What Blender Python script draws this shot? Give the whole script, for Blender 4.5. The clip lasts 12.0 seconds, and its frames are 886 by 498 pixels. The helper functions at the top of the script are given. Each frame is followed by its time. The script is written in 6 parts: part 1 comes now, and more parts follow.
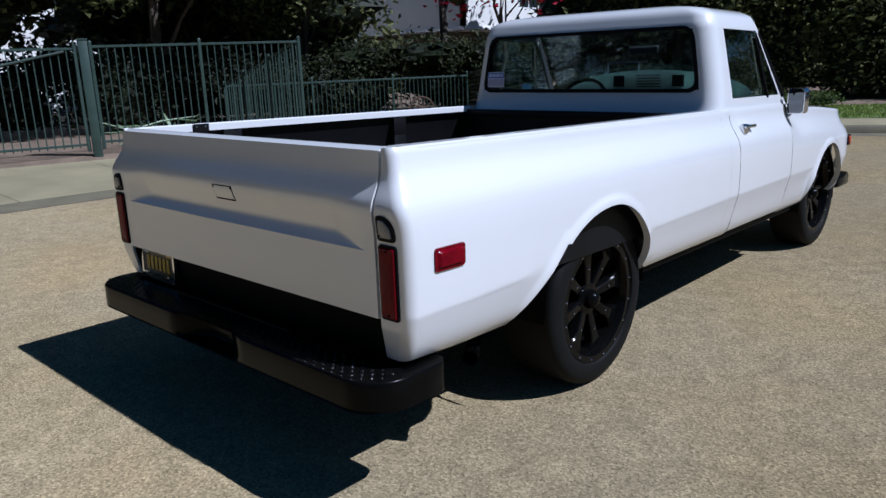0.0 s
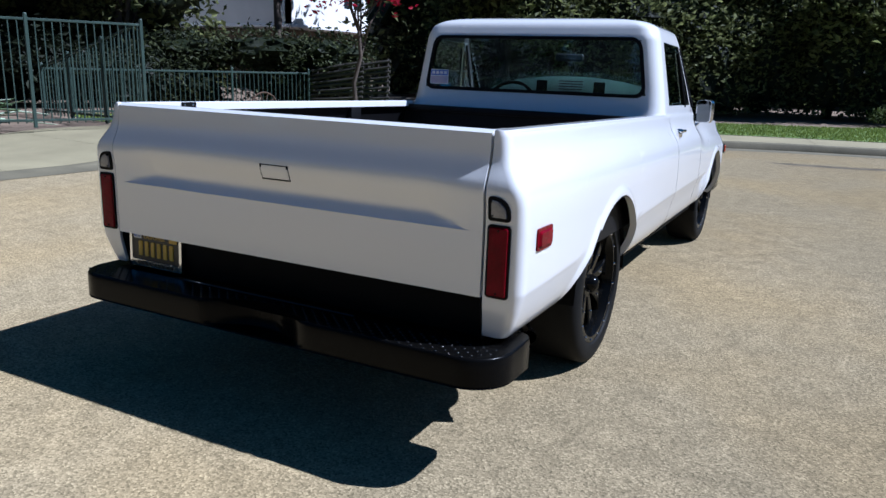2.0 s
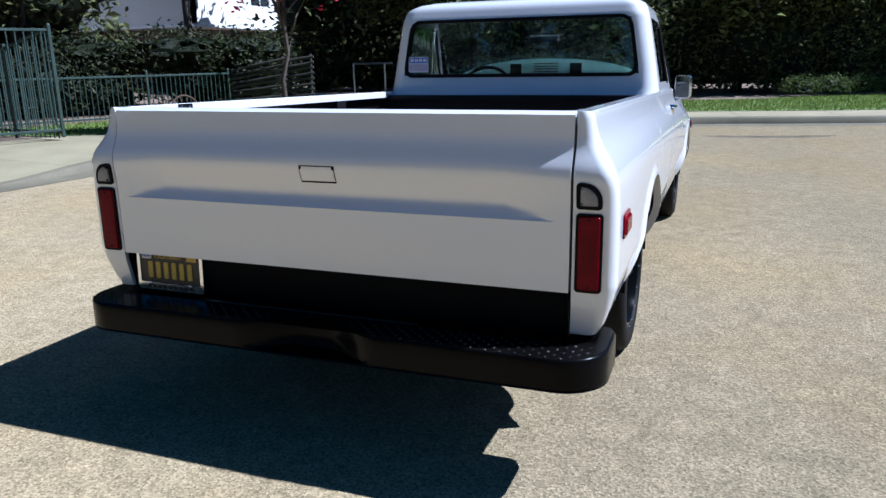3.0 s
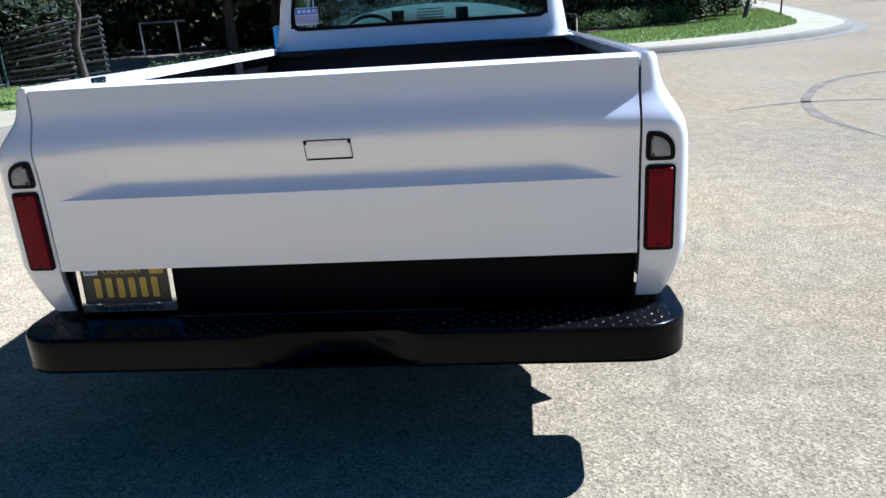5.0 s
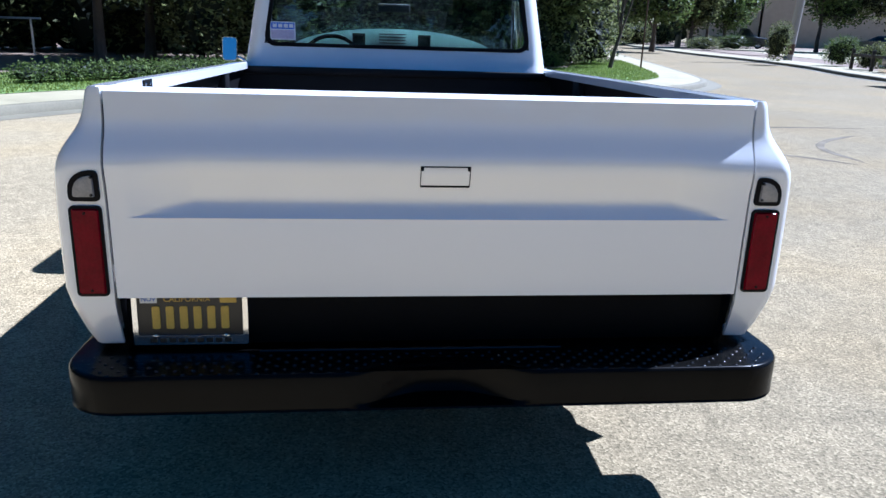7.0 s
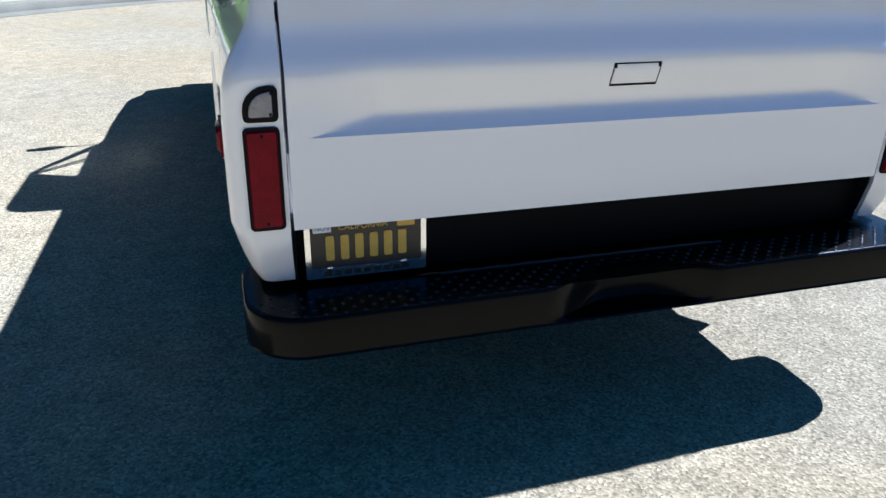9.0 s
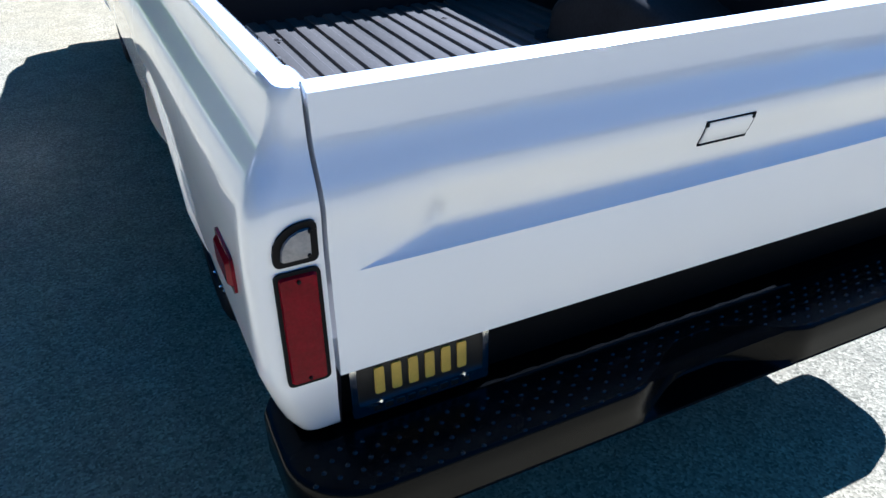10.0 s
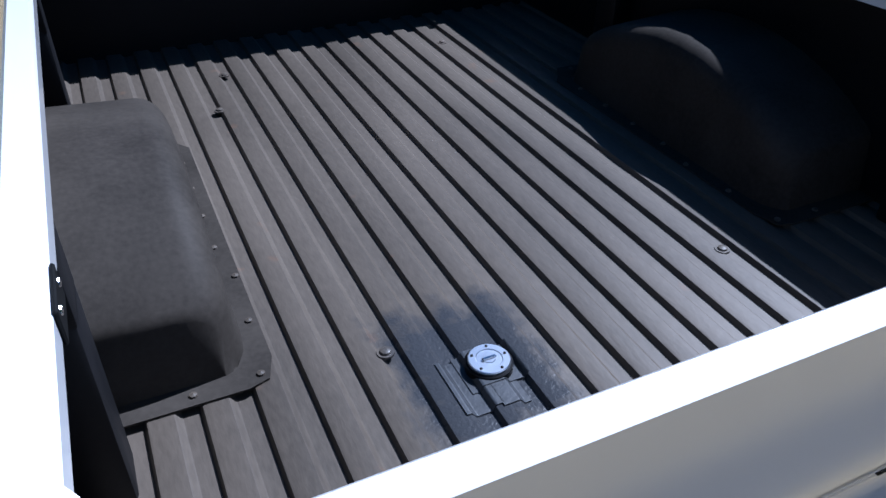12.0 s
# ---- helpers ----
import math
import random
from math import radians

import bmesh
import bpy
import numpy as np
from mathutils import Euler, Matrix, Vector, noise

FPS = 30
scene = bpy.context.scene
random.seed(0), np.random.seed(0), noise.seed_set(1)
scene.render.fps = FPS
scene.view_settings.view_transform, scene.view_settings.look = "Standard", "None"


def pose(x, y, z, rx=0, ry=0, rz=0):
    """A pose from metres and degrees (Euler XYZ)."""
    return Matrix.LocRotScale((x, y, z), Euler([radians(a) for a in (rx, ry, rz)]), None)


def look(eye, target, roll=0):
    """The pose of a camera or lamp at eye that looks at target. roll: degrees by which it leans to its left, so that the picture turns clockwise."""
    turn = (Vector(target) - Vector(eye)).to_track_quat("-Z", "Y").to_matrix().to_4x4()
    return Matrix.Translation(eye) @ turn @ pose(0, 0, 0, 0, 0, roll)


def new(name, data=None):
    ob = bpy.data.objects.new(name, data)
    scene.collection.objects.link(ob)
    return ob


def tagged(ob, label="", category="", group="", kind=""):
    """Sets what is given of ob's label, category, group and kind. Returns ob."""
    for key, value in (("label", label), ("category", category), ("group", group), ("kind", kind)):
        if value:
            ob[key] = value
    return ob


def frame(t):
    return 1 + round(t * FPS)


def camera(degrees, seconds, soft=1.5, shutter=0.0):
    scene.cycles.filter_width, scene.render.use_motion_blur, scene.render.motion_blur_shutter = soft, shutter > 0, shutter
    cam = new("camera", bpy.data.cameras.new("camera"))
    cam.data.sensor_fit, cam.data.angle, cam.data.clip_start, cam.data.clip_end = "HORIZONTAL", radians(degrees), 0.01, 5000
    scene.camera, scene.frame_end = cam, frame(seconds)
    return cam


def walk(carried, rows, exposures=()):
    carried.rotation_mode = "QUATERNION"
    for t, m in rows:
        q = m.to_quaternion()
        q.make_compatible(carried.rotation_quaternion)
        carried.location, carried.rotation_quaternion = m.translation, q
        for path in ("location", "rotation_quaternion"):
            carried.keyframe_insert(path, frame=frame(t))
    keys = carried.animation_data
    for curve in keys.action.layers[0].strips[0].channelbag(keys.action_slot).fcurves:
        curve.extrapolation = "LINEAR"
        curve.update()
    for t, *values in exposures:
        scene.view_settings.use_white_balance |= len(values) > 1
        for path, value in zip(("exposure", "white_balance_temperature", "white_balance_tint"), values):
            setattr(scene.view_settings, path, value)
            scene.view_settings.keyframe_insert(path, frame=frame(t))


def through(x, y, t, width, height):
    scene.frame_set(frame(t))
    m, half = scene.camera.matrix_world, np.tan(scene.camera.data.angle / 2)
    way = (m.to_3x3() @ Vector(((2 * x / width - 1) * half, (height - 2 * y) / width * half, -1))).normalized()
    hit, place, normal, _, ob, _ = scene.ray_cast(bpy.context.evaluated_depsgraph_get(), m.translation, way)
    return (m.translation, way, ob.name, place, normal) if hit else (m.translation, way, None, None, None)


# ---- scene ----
cam = camera(61.9, 12.0)
PATH = [
    (0, (2.571, -1.565, 1.459), (1.253, -0.144, 0.966), -2.1),
    (0.5, (2.402, -1.723, 1.425), (1.16, -0.239, 0.921), 1.1),
    (1, (2.138, -1.861, 1.421), (1.018, -0.272, 0.954), 0.1),
    (1.5, (1.985, -2.01, 1.422), (0.946, -0.355, 0.996), 2.8),
    (2, (1.828, -2.196, 1.405), (0.941, -0.47, 0.92), 1.8),
    (2.5, (1.574, -2.229, 1.376), (0.774, -0.469, 0.863), 2.6),
    (2.7, (1.444, -2.21, 1.365), (0.69, -0.428, 0.859), 1.1),
    (4.3, (0.778, -2.295, 1.406), (0.331, -0.419, 0.877), -1.7),
    (4.5, (0.693, -2.256, 1.391), (0.301, -0.372, 0.848), -0.8),
    (5, (0.508, -2.074, 1.378), (0.325, -0.189, 0.734), -3.8),
    (5.5, (0.344, -2.051, 1.394), (0.414, -0.155, 0.762), -0.4),
    (6, (0.094, -2.102, 1.405), (0.338, -0.225, 0.757), 0.8),
    (6.5, (-0.052, -2.075, 1.4), (0.188, -0.184, 0.795), 3.8),
    (6.7, (-0.109, -2.032, 1.392), (0.088, -0.127, 0.815), 2.4),
    (8.3, (-0.735, -1.91, 1.363), (-0.251, -0.101, 0.661), 1.5),
    (8.5, (-0.798, -1.894, 1.379), (-0.297, -0.104, 0.639), 3.1),
    (9, (-1.013, -1.702, 1.34), (-0.467, 0.04, 0.524), 1.2),
    (9.5, (-1.099, -1.437, 1.484), (-0.439, 0.236, 0.61), 0.7),
    (10, (-1.153, -1.085, 1.592), (-0.414, 0.446, 0.538), -0.1),
    (10.5, (-1.069, -0.74, 1.623), (-0.24, 0.65, 0.448), 0.8),
    (11, (-0.852, -0.439, 1.676), (-0.014, 0.913, 0.464), 2.5),
    (11.5, (-0.788, -0.338, 1.685), (-0.046, 1.048, 0.449), -0.2),
    (12, (-0.762, -0.305, 1.67), (-0.047, 1.148, 0.496), 1.5),
]
EXPOSURES = [(0.0, 0.08, 5150, 15), (1.5, 0.54, 5080, 15), (2.5, 0.78, 5000, 14), (4.5, 1.47, 4830, 16), (6.5, 1.57, 4770, 16), (8.5, 1.76, 4690, 15), (9.0, 1.75, 4640, 14), (9.5, 1.98, 4510, 13), (10.5, 2.06, 4440, 12), (11.0, 1.33, 4570, 12), (12.0, 0.95, 4880, 15)]
walk(cam, [(t, look(eye, target, roll)) for t, eye, target, roll in PATH], EXPOSURES)

# ---- light ----
SUN = Vector((0.767, 0.29, 1.0)).normalized()
sun_data = bpy.data.lights.new("sun", "SUN")
sun_data.energy, sun_data.angle, sun_data.color = 5.0, radians(0.53), (1.0, 0.96, 0.90)
sun = new("sun", sun_data)
sun.matrix_world = look((20, 8, 30), Vector((20, 8, 30)) - SUN)
world = bpy.data.worlds.new("sky")
scene.world = world
world.use_nodes = True
wn = world.node_tree.nodes
sky = wn.new("ShaderNodeTexSky")
sky.sky_type, sky.sun_disc = "NISHITA", False
sky.ozone_density, sky.dust_density = 2.0, 0.3
sky.sun_elevation, sky.sun_rotation = math.asin(SUN.z), math.atan2(SUN.x, SUN.y)
deep = wn.new("ShaderNodeHueSaturation")
deep.inputs["Saturation"].default_value = 1.38
deep.inputs["Hue"].default_value = 0.492
world.node_tree.links.new(sky.outputs[0], deep.inputs["Color"])
world.node_tree.links.new(deep.outputs[0], wn["Background"].inputs[0])
wn["Background"].inputs[1].default_value = 0.0275
scene.view_settings.exposure = 0.0


# ---- materials ----
def material(name, color, rough=0.5, metal=0.0, vary=0.15, scale=6.0, grain=60.0, bump=0.1, coat=0.0, spec=0.5, stretch=(1, 1, 1), random_tint=0.0, second=None):
    """A plain surface with stains at one scale, grain at another and fine relief."""
    m = bpy.data.materials.new(name)
    m.use_nodes = True
    nt = m.node_tree
    n, l = nt.nodes, nt.links
    p = n["Principled BSDF"]
    p.inputs["Roughness"].default_value = rough
    p.inputs["Metallic"].default_value = metal
    p.inputs["Coat Weight"].default_value = coat
    p.inputs["Coat Roughness"].default_value = 0.04
    p.inputs["Specular IOR Level"].default_value = spec
    tc = n.new("ShaderNodeTexCoord")
    mp = n.new("ShaderNodeMapping")
    mp.inputs["Scale"].default_value = stretch
    l.new(tc.outputs["Object"], mp.inputs["Vector"])
    big, fine = n.new("ShaderNodeTexNoise"), n.new("ShaderNodeTexNoise")
    big.inputs["Scale"].default_value, big.inputs["Detail"].default_value = scale, 5
    fine.inputs["Scale"].default_value, fine.inputs["Detail"].default_value = grain, 3
    for t in (big, fine):
        l.new(mp.outputs[0], t.inputs["Vector"])
    both = n.new("ShaderNodeMath")
    both.operation = "MULTIPLY_ADD"
    both.inputs[1].default_value = 0.45
    l.new(fine.outputs["Fac"], both.inputs[0])
    l.new(big.outputs["Fac"], both.inputs[2])
    ramp = n.new("ShaderNodeMapRange")
    ramp.inputs["From Min"].default_value, ramp.inputs["From Max"].default_value = 0.45, 1.0
    ramp.inputs["To Min"].default_value, ramp.inputs["To Max"].default_value = 0, 1
    l.new(both.outputs[0], ramp.inputs["Value"])
    mix = n.new("ShaderNodeMix")
    mix.data_type = "RGBA"
    c2 = second or tuple(min(1, c * (1 + vary)) for c in color)
    c1 = tuple(c * (1 - vary) for c in color)
    mix.inputs["A"].default_value, mix.inputs["B"].default_value = (*c1, 1), (*c2, 1)
    l.new(ramp.outputs[0], mix.inputs["Factor"])
    out = mix.outputs["Result"]
    if random_tint:
        info = n.new("ShaderNodeObjectInfo")
        hsv = n.new("ShaderNodeHueSaturation")
        mr = n.new("ShaderNodeMapRange")
        mr.inputs["To Min"].default_value, mr.inputs["To Max"].default_value = 1 - random_tint, 1 + random_tint
        l.new(info.outputs["Random"], mr.inputs["Value"])
        l.new(mr.outputs[0], hsv.inputs["Value"])
        l.new(out, hsv.inputs["Color"])
        out = hsv.outputs[0]
    l.new(out, p.inputs["Base Color"])
    if bump:
        b = n.new("ShaderNodeBump")
        b.inputs["Strength"].default_value, b.inputs["Distance"].default_value = bump, 0.004
        l.new(fine.outputs["Fac"], b.inputs["Height"])
        l.new(b.outputs[0], p.inputs["Normal"])
    return m


def leaf_material(name, dark, light, through=0.35):
    m = bpy.data.materials.new(name)
    m.use_nodes = True
    n, l = m.node_tree.nodes, m.node_tree.links
    p = n["Principled BSDF"]
    p.inputs["Roughness"].default_value = 0.6
    p.inputs["Specular IOR Level"].default_value = 0.2
    geo = n.new("ShaderNodeNewGeometry")
    mix = n.new("ShaderNodeMix")
    mix.data_type = "RGBA"
    mix.inputs["A"].default_value, mix.inputs["B"].default_value = (*dark, 1), (*light, 1)
    l.new(geo.outputs["Random Per Island"], mix.inputs["Factor"])
    l.new(mix.outputs["Result"], p.inputs["Base Color"])
    tr = n.new("ShaderNodeBsdfTranslucent")
    l.new(mix.outputs["Result"], tr.inputs["Color"])
    add = n.new("ShaderNodeMixShader")
    add.inputs[0].default_value = through
    l.new(p.outputs[0], add.inputs[1])
    l.new(tr.outputs[0], add.inputs[2])
    l.new(add.outputs[0], n["Material Output"].inputs[0])
    return m


def asphalt_material():
    """Worn, sun-bleached asphalt: pale stones in a grey-brown binder, with patches, tyre marks and fine cracks."""
    m = bpy.data.materials.new("worn asphalt")
    m.use_nodes = True
    n, l = m.node_tree.nodes, m.node_tree.links
    p = n["Principled BSDF"]
    p.inputs["Roughness"].default_value = 0.85
    p.inputs["Diffuse Roughness"].default_value = 0.5
    p.inputs["Specular IOR Level"].default_value = 0.1
    tc = n.new("ShaderNodeTexCoord")
    stones = n.new("ShaderNodeTexVoronoi")
    stones.inputs["Scale"].default_value = 125
    ramp = n.new("ShaderNodeValToRGB")
    e = ramp.color_ramp.elements
    e[0].position, e[0].color = 0.0, (0.158, 0.128, 0.075, 1)
    e[1].position, e[1].color = 1.0, (0.436, 0.353, 0.214, 1)
    for pos, c in ((0.25, (0.235, 0.189, 0.112, 1)), (0.6, (0.297, 0.238, 0.142, 1)), (0.85, (0.350, 0.282, 0.170, 1))):
        el = e.new(pos)
        el.color = c
    l.new(tc.outputs["Object"], stones.inputs["Vector"])
    sep = n.new("ShaderNodeSeparateColor")
    l.new(stones.outputs["Color"], sep.inputs[0])
    l.new(sep.outputs[0], ramp.inputs[0])
    patch = n.new("ShaderNodeTexNoise")
    patch.inputs["Scale"].default_value, patch.inputs["Detail"].default_value = 0.35, 6
    l.new(tc.outputs["Object"], patch.inputs["Vector"])
    mid = n.new("ShaderNodeTexNoise")
    mid.inputs["Scale"].default_value, mid.inputs["Detail"].default_value = 7, 4
    l.new(tc.outputs["Object"], mid.inputs["Vector"])
    mr = n.new("ShaderNodeMapRange")
    mr.inputs["From Min"].default_value, mr.inputs["From Max"].default_value = 0.3, 0.7
    mr.inputs["To Min"].default_value, mr.inputs["To Max"].default_value = 0.90, 1.08
    l.new(patch.outputs["Fac"], mr.inputs["Value"])
    mr2 = n.new("ShaderNodeMapRange")
    mr2.inputs["From Min"].default_value, mr2.inputs["From Max"].default_value = 0.3, 0.7
    mr2.inputs["To Min"].default_value, mr2.inputs["To Max"].default_value = 0.86, 1.12
    l.new(mid.outputs["Fac"], mr2.inputs["Value"])
    mul = n.new("ShaderNodeMath")
    mul.operation = "MULTIPLY"
    l.new(mr.outputs[0], mul.inputs[0])
    l.new(mr2.outputs[0], mul.inputs[1])
    hsv = n.new("ShaderNodeHueSaturation")
    l.new(ramp.outputs[0], hsv.inputs["Color"])
    l.new(mul.outputs[0], hsv.inputs["Value"])
    dust = n.new("ShaderNodeTexNoise")
    dust.inputs["Scale"].default_value, dust.inputs["Detail"].default_value = 0.55, 4
    shift = n.new("ShaderNodeVectorMath")
    shift.operation = "ADD"
    shift.inputs[1].default_value = (7.3, 2.1, 0.0)
    l.new(tc.outputs["Object"], shift.inputs[0])
    l.new(shift.outputs[0], dust.inputs["Vector"])
    amount = n.new("ShaderNodeMapRange")
    amount.inputs["From Min"].default_value, amount.inputs["From Max"].default_value = 0.42, 0.66
    l.new(dust.outputs["Fac"], amount.inputs["Value"])
    tan = n.new("ShaderNodeMix")
    tan.data_type, tan.blend_type = "RGBA", "MULTIPLY"
    tan.inputs["B"].default_value = (1.05, 1.0, 0.90, 1)
    l.new(amount.outputs[0], tan.inputs["Factor"])
    l.new(hsv.outputs[0], tan.inputs["A"])
    l.new(tan.outputs["Result"], p.inputs["Base Color"])
    b = n.new("ShaderNodeBump")
    b.inputs["Strength"].default_value, b.inputs["Distance"].default_value = 0.4, 0.005
    l.new(stones.outputs["Distance"], b.inputs["Height"])
    l.new(b.outputs[0], p.inputs["Normal"])
    return m


def glass_material(name, tint, rough=0.0):
    m = bpy.data.materials.new(name)
    m.use_nodes = True
    p = m.node_tree.nodes["Principled BSDF"]
    p.inputs["Base Color"].default_value = (*tint, 1)
    p.inputs["Transmission Weight"].default_value = 1.0
    p.inputs["Roughness"].default_value = rough
    p.inputs["IOR"].default_value = 1.45
    return m


def bed_material():
    """Weathered bed paint, with stains, rust specks and a glossy black resprayed area round the fuel filler."""
    m = material("weathered dark bed paint", (0.072, 0.059, 0.046), 0.5, vary=0.34, scale=4, grain=110, bump=0.14, stretch=(1, 0.3, 1), spec=0.25)
    nt = m.node_tree
    n, l = nt.nodes, nt.links
    p = n["Principled BSDF"]
    tc = n.new("ShaderNodeTexCoord")
    far = n.new("ShaderNodeVectorMath")
    far.operation = "SUBTRACT"
    far.inputs[1].default_value = (-0.262, 0.56, 0.69)
    l.new(tc.outputs["Object"], far.inputs[0])
    sep = n.new("ShaderNodeSeparateXYZ")
    l.new(far.outputs[0], sep.inputs[0])
    sides = []
    for axis, half in (("X", 0.155), ("Y", 0.20)):
        a = n.new("ShaderNodeMath")
        a.operation = "ABSOLUTE"
        l.new(sep.outputs[axis], a.inputs[0])
        d = n.new("ShaderNodeMath")
        d.operation = "DIVIDE"
        d.inputs[1].default_value = half
        l.new(a.outputs[0], d.inputs[0])
        sides.append(d)
    big = n.new("ShaderNodeMath")
    big.operation = "SMOOTH_MAX"
    big.inputs[2].default_value = 0.4
    l.new(sides[0].outputs[0], big.inputs[0])
    l.new(sides[1].outputs[0], big.inputs[1])
    rag = n.new("ShaderNodeTexNoise")
    rag.inputs["Scale"].default_value, rag.inputs["Detail"].default_value = 22, 6
    l.new(tc.outputs["Object"], rag.inputs["Vector"])
    edge = n.new("ShaderNodeMath")
    edge.operation = "MULTIPLY_ADD"
    edge.inputs[1].default_value = 0.9
    l.new(rag.outputs["Fac"], edge.inputs[0])
    l.new(big.outputs[0], edge.inputs[2])
    mask = n.new("ShaderNodeMapRange")
    mask.inputs["From Min"].default_value, mask.inputs["From Max"].default_value = 1.55, 1.15
    l.new(edge.outputs[0], mask.inputs["Value"])
    base = p.inputs["Base Color"].links[0].from_socket
    specks = n.new("ShaderNodeTexNoise")
    specks.inputs["Scale"].default_value, specks.inputs["Detail"].default_value = 13, 8
    l.new(tc.outputs["Object"], specks.inputs["Vector"])
    few = n.new("ShaderNodeMapRange")
    few.inputs["From Min"].default_value, few.inputs["From Max"].default_value = 0.66, 0.78
    few.inputs["To Max"].default_value = 0.6
    l.new(specks.outputs["Fac"], few.inputs["Value"])
    rust = n.new("ShaderNodeMix")
    rust.data_type = "RGBA"
    rust.inputs["B"].default_value = (0.13, 0.075, 0.045, 1)
    l.new(few.outputs[0], rust.inputs["Factor"])
    l.new(base, rust.inputs["A"])
    mix = n.new("ShaderNodeMix")
    mix.data_type = "RGBA"
    mix.inputs["B"].default_value = (0.034, 0.035, 0.038, 1)
    l.new(mask.outputs[0], mix.inputs["Factor"])
    l.new(rust.outputs["Result"], mix.inputs["A"])
    l.new(mix.outputs["Result"], p.inputs["Base Color"])
    ro = n.new("ShaderNodeMapRange")
    ro.inputs["To Min"].default_value, ro.inputs["To Max"].default_value = 0.5, 0.26
    l.new(mask.outputs[0], ro.inputs["Value"])
    l.new(ro.outputs[0], p.inputs["Roughness"])
    rough = n.new("ShaderNodeBump")
    rough.inputs["Distance"].default_value = 0.003
    fine = n.new("ShaderNodeTexNoise")
    fine.inputs["Scale"].default_value, fine.inputs["Detail"].default_value = 130, 4
    l.new(tc.outputs["Object"], fine.inputs["Vector"])
    amount = n.new("ShaderNodeMath")
    amount.operation = "MULTIPLY"
    amount.inputs[1].default_value = 0.45
    l.new(mask.outputs[0], amount.inputs[0])
    l.new(amount.outputs[0], rough.inputs["Strength"])
    l.new(fine.outputs["Fac"], rough.inputs["Height"])
    l.new(p.inputs["Normal"].links[0].from_socket, rough.inputs["Normal"])
    l.new(rough.outputs[0], p.inputs["Normal"])
    return m


WHITE = material("white car paint", (0.73, 0.73, 0.735), 0.35, vary=0.012, scale=2.0, grain=900, bump=0.008, coat=1.0)
WHITE.node_tree.nodes["Principled BSDF"].inputs["Coat IOR"].default_value = 1.7
BLACK = material("gloss black powder coat", (0.005, 0.005, 0.005), 0.13, vary=0.25, scale=8, grain=300, bump=0.03, spec=0.14)
BLACKFLAT = material("flat black paint", (0.005, 0.005, 0.005), 0.7, vary=0.2, scale=5, grain=200, bump=0.08, spec=0.1)
BUMPER = material("textured black bumper paint", (0.003, 0.0029, 0.0028), 0.22, vary=0.3, scale=8, grain=400, bump=0.02, spec=0.08)
# dark tint stands in for dark trees mirrored in the right-hand glass
MIRROR = material("mirror glass with dark reflection tint", (0.16, 0.17, 0.18), 0.03, metal=1.0, vary=0.05, scale=20, grain=200, bump=0.0)
STUD = material("worn gloss black tread", (0.005, 0.005, 0.005), 0.2, vary=0.2, scale=30, grain=300, bump=0.0, spec=0.4)
LINER = bed_material()
TUB = material("dusty black wheel tub paint", (0.035, 0.03, 0.025), 0.62, vary=0.4, scale=4.5, grain=90, bump=0.06, spec=0.07)
WALLBLACK = material("black bed wall paint", (0.005, 0.005, 0.006), 0.5, vary=0.3, scale=6, grain=120, bump=0.06, spec=0.2)
PATCH = material("glossy black patch coat", (0.03, 0.032, 0.036), 0.35, vary=0.4, scale=30, grain=160, bump=0.12)
RUBBER = material("black tyre rubber", (0.006, 0.006, 0.006), 0.65, vary=0.25, scale=15, grain=150, bump=0.12, spec=0.15)
RIM = material("gloss black wheel paint", (0.003, 0.003, 0.003), 0.14, vary=0.2, scale=10, grain=200, bump=0.01, spec=0.12)
CHROME = material("bright chrome", (0.75, 0.75, 0.76), 0.12, metal=1.0, vary=0.05, scale=20, grain=200, bump=0.02)
STEEL = material("brushed aluminium", (0.72, 0.75, 0.80), 0.28, metal=1.0, vary=0.08, scale=30, grain=400, bump=0.05)
RED = material("red lens plastic", (0.13, 0.0006, 0.006), 0.12, vary=0.3, scale=25, grain=150, bump=0.08, spec=0.10)
CLEAR = material("frosted clear lens plastic", (0.20, 0.195, 0.20), 0.25, vary=0.25, scale=40, grain=200, bump=0.2, coat=0.5)
ORANGE = material("orange lens plastic", (0.5, 0.06, 0.02), 0.2, vary=0.2, scale=25, grain=150, bump=0.1, coat=0.4)
GASKET = material("black rubber seal", (0.003, 0.003, 0.004), 0.6, vary=0.2, scale=20, grain=200, bump=0.05, spec=0.12)
DASH = material("pale green dash vinyl as reflected", (0.20, 0.30, 0.27), 0.55, vary=0.1, scale=10, grain=200, bump=0.1)
DARKIN = material("dark cab lining", (0.03, 0.03, 0.032), 0.7, vary=0.2, scale=8, grain=100, bump=0.1)
GLASS = glass_material("tinted car glass", (0.55, 0.66, 0.66))
CONCRETE = material("pale concrete", (0.26, 0.224, 0.13), 0.85, vary=0.18, scale=1.2, grain=45, bump=0.25, second=(0.31, 0.27, 0.16))
KERBSTONE = material("grey kerb concrete", (0.135, 0.118, 0.075), 0.85, vary=0.2, scale=2.5, grain=40, bump=0.3)
DIRT = material("dry brown soil", (0.164, 0.1189, 0.082), 0.95, vary=0.35, scale=2.0, grain=25, bump=0.8)
FENCE = material("dark green fence paint", (0.0323, 0.0561, 0.04675), 0.45, vary=0.25, scale=5, grain=80, bump=0.08)
WOOD = material("grey weathered timber", (0.038, 0.032, 0.026), 0.85, vary=0.35, scale=5, grain=60, bump=0.4, stretch=(1, 1, 6), random_tint=0.25)
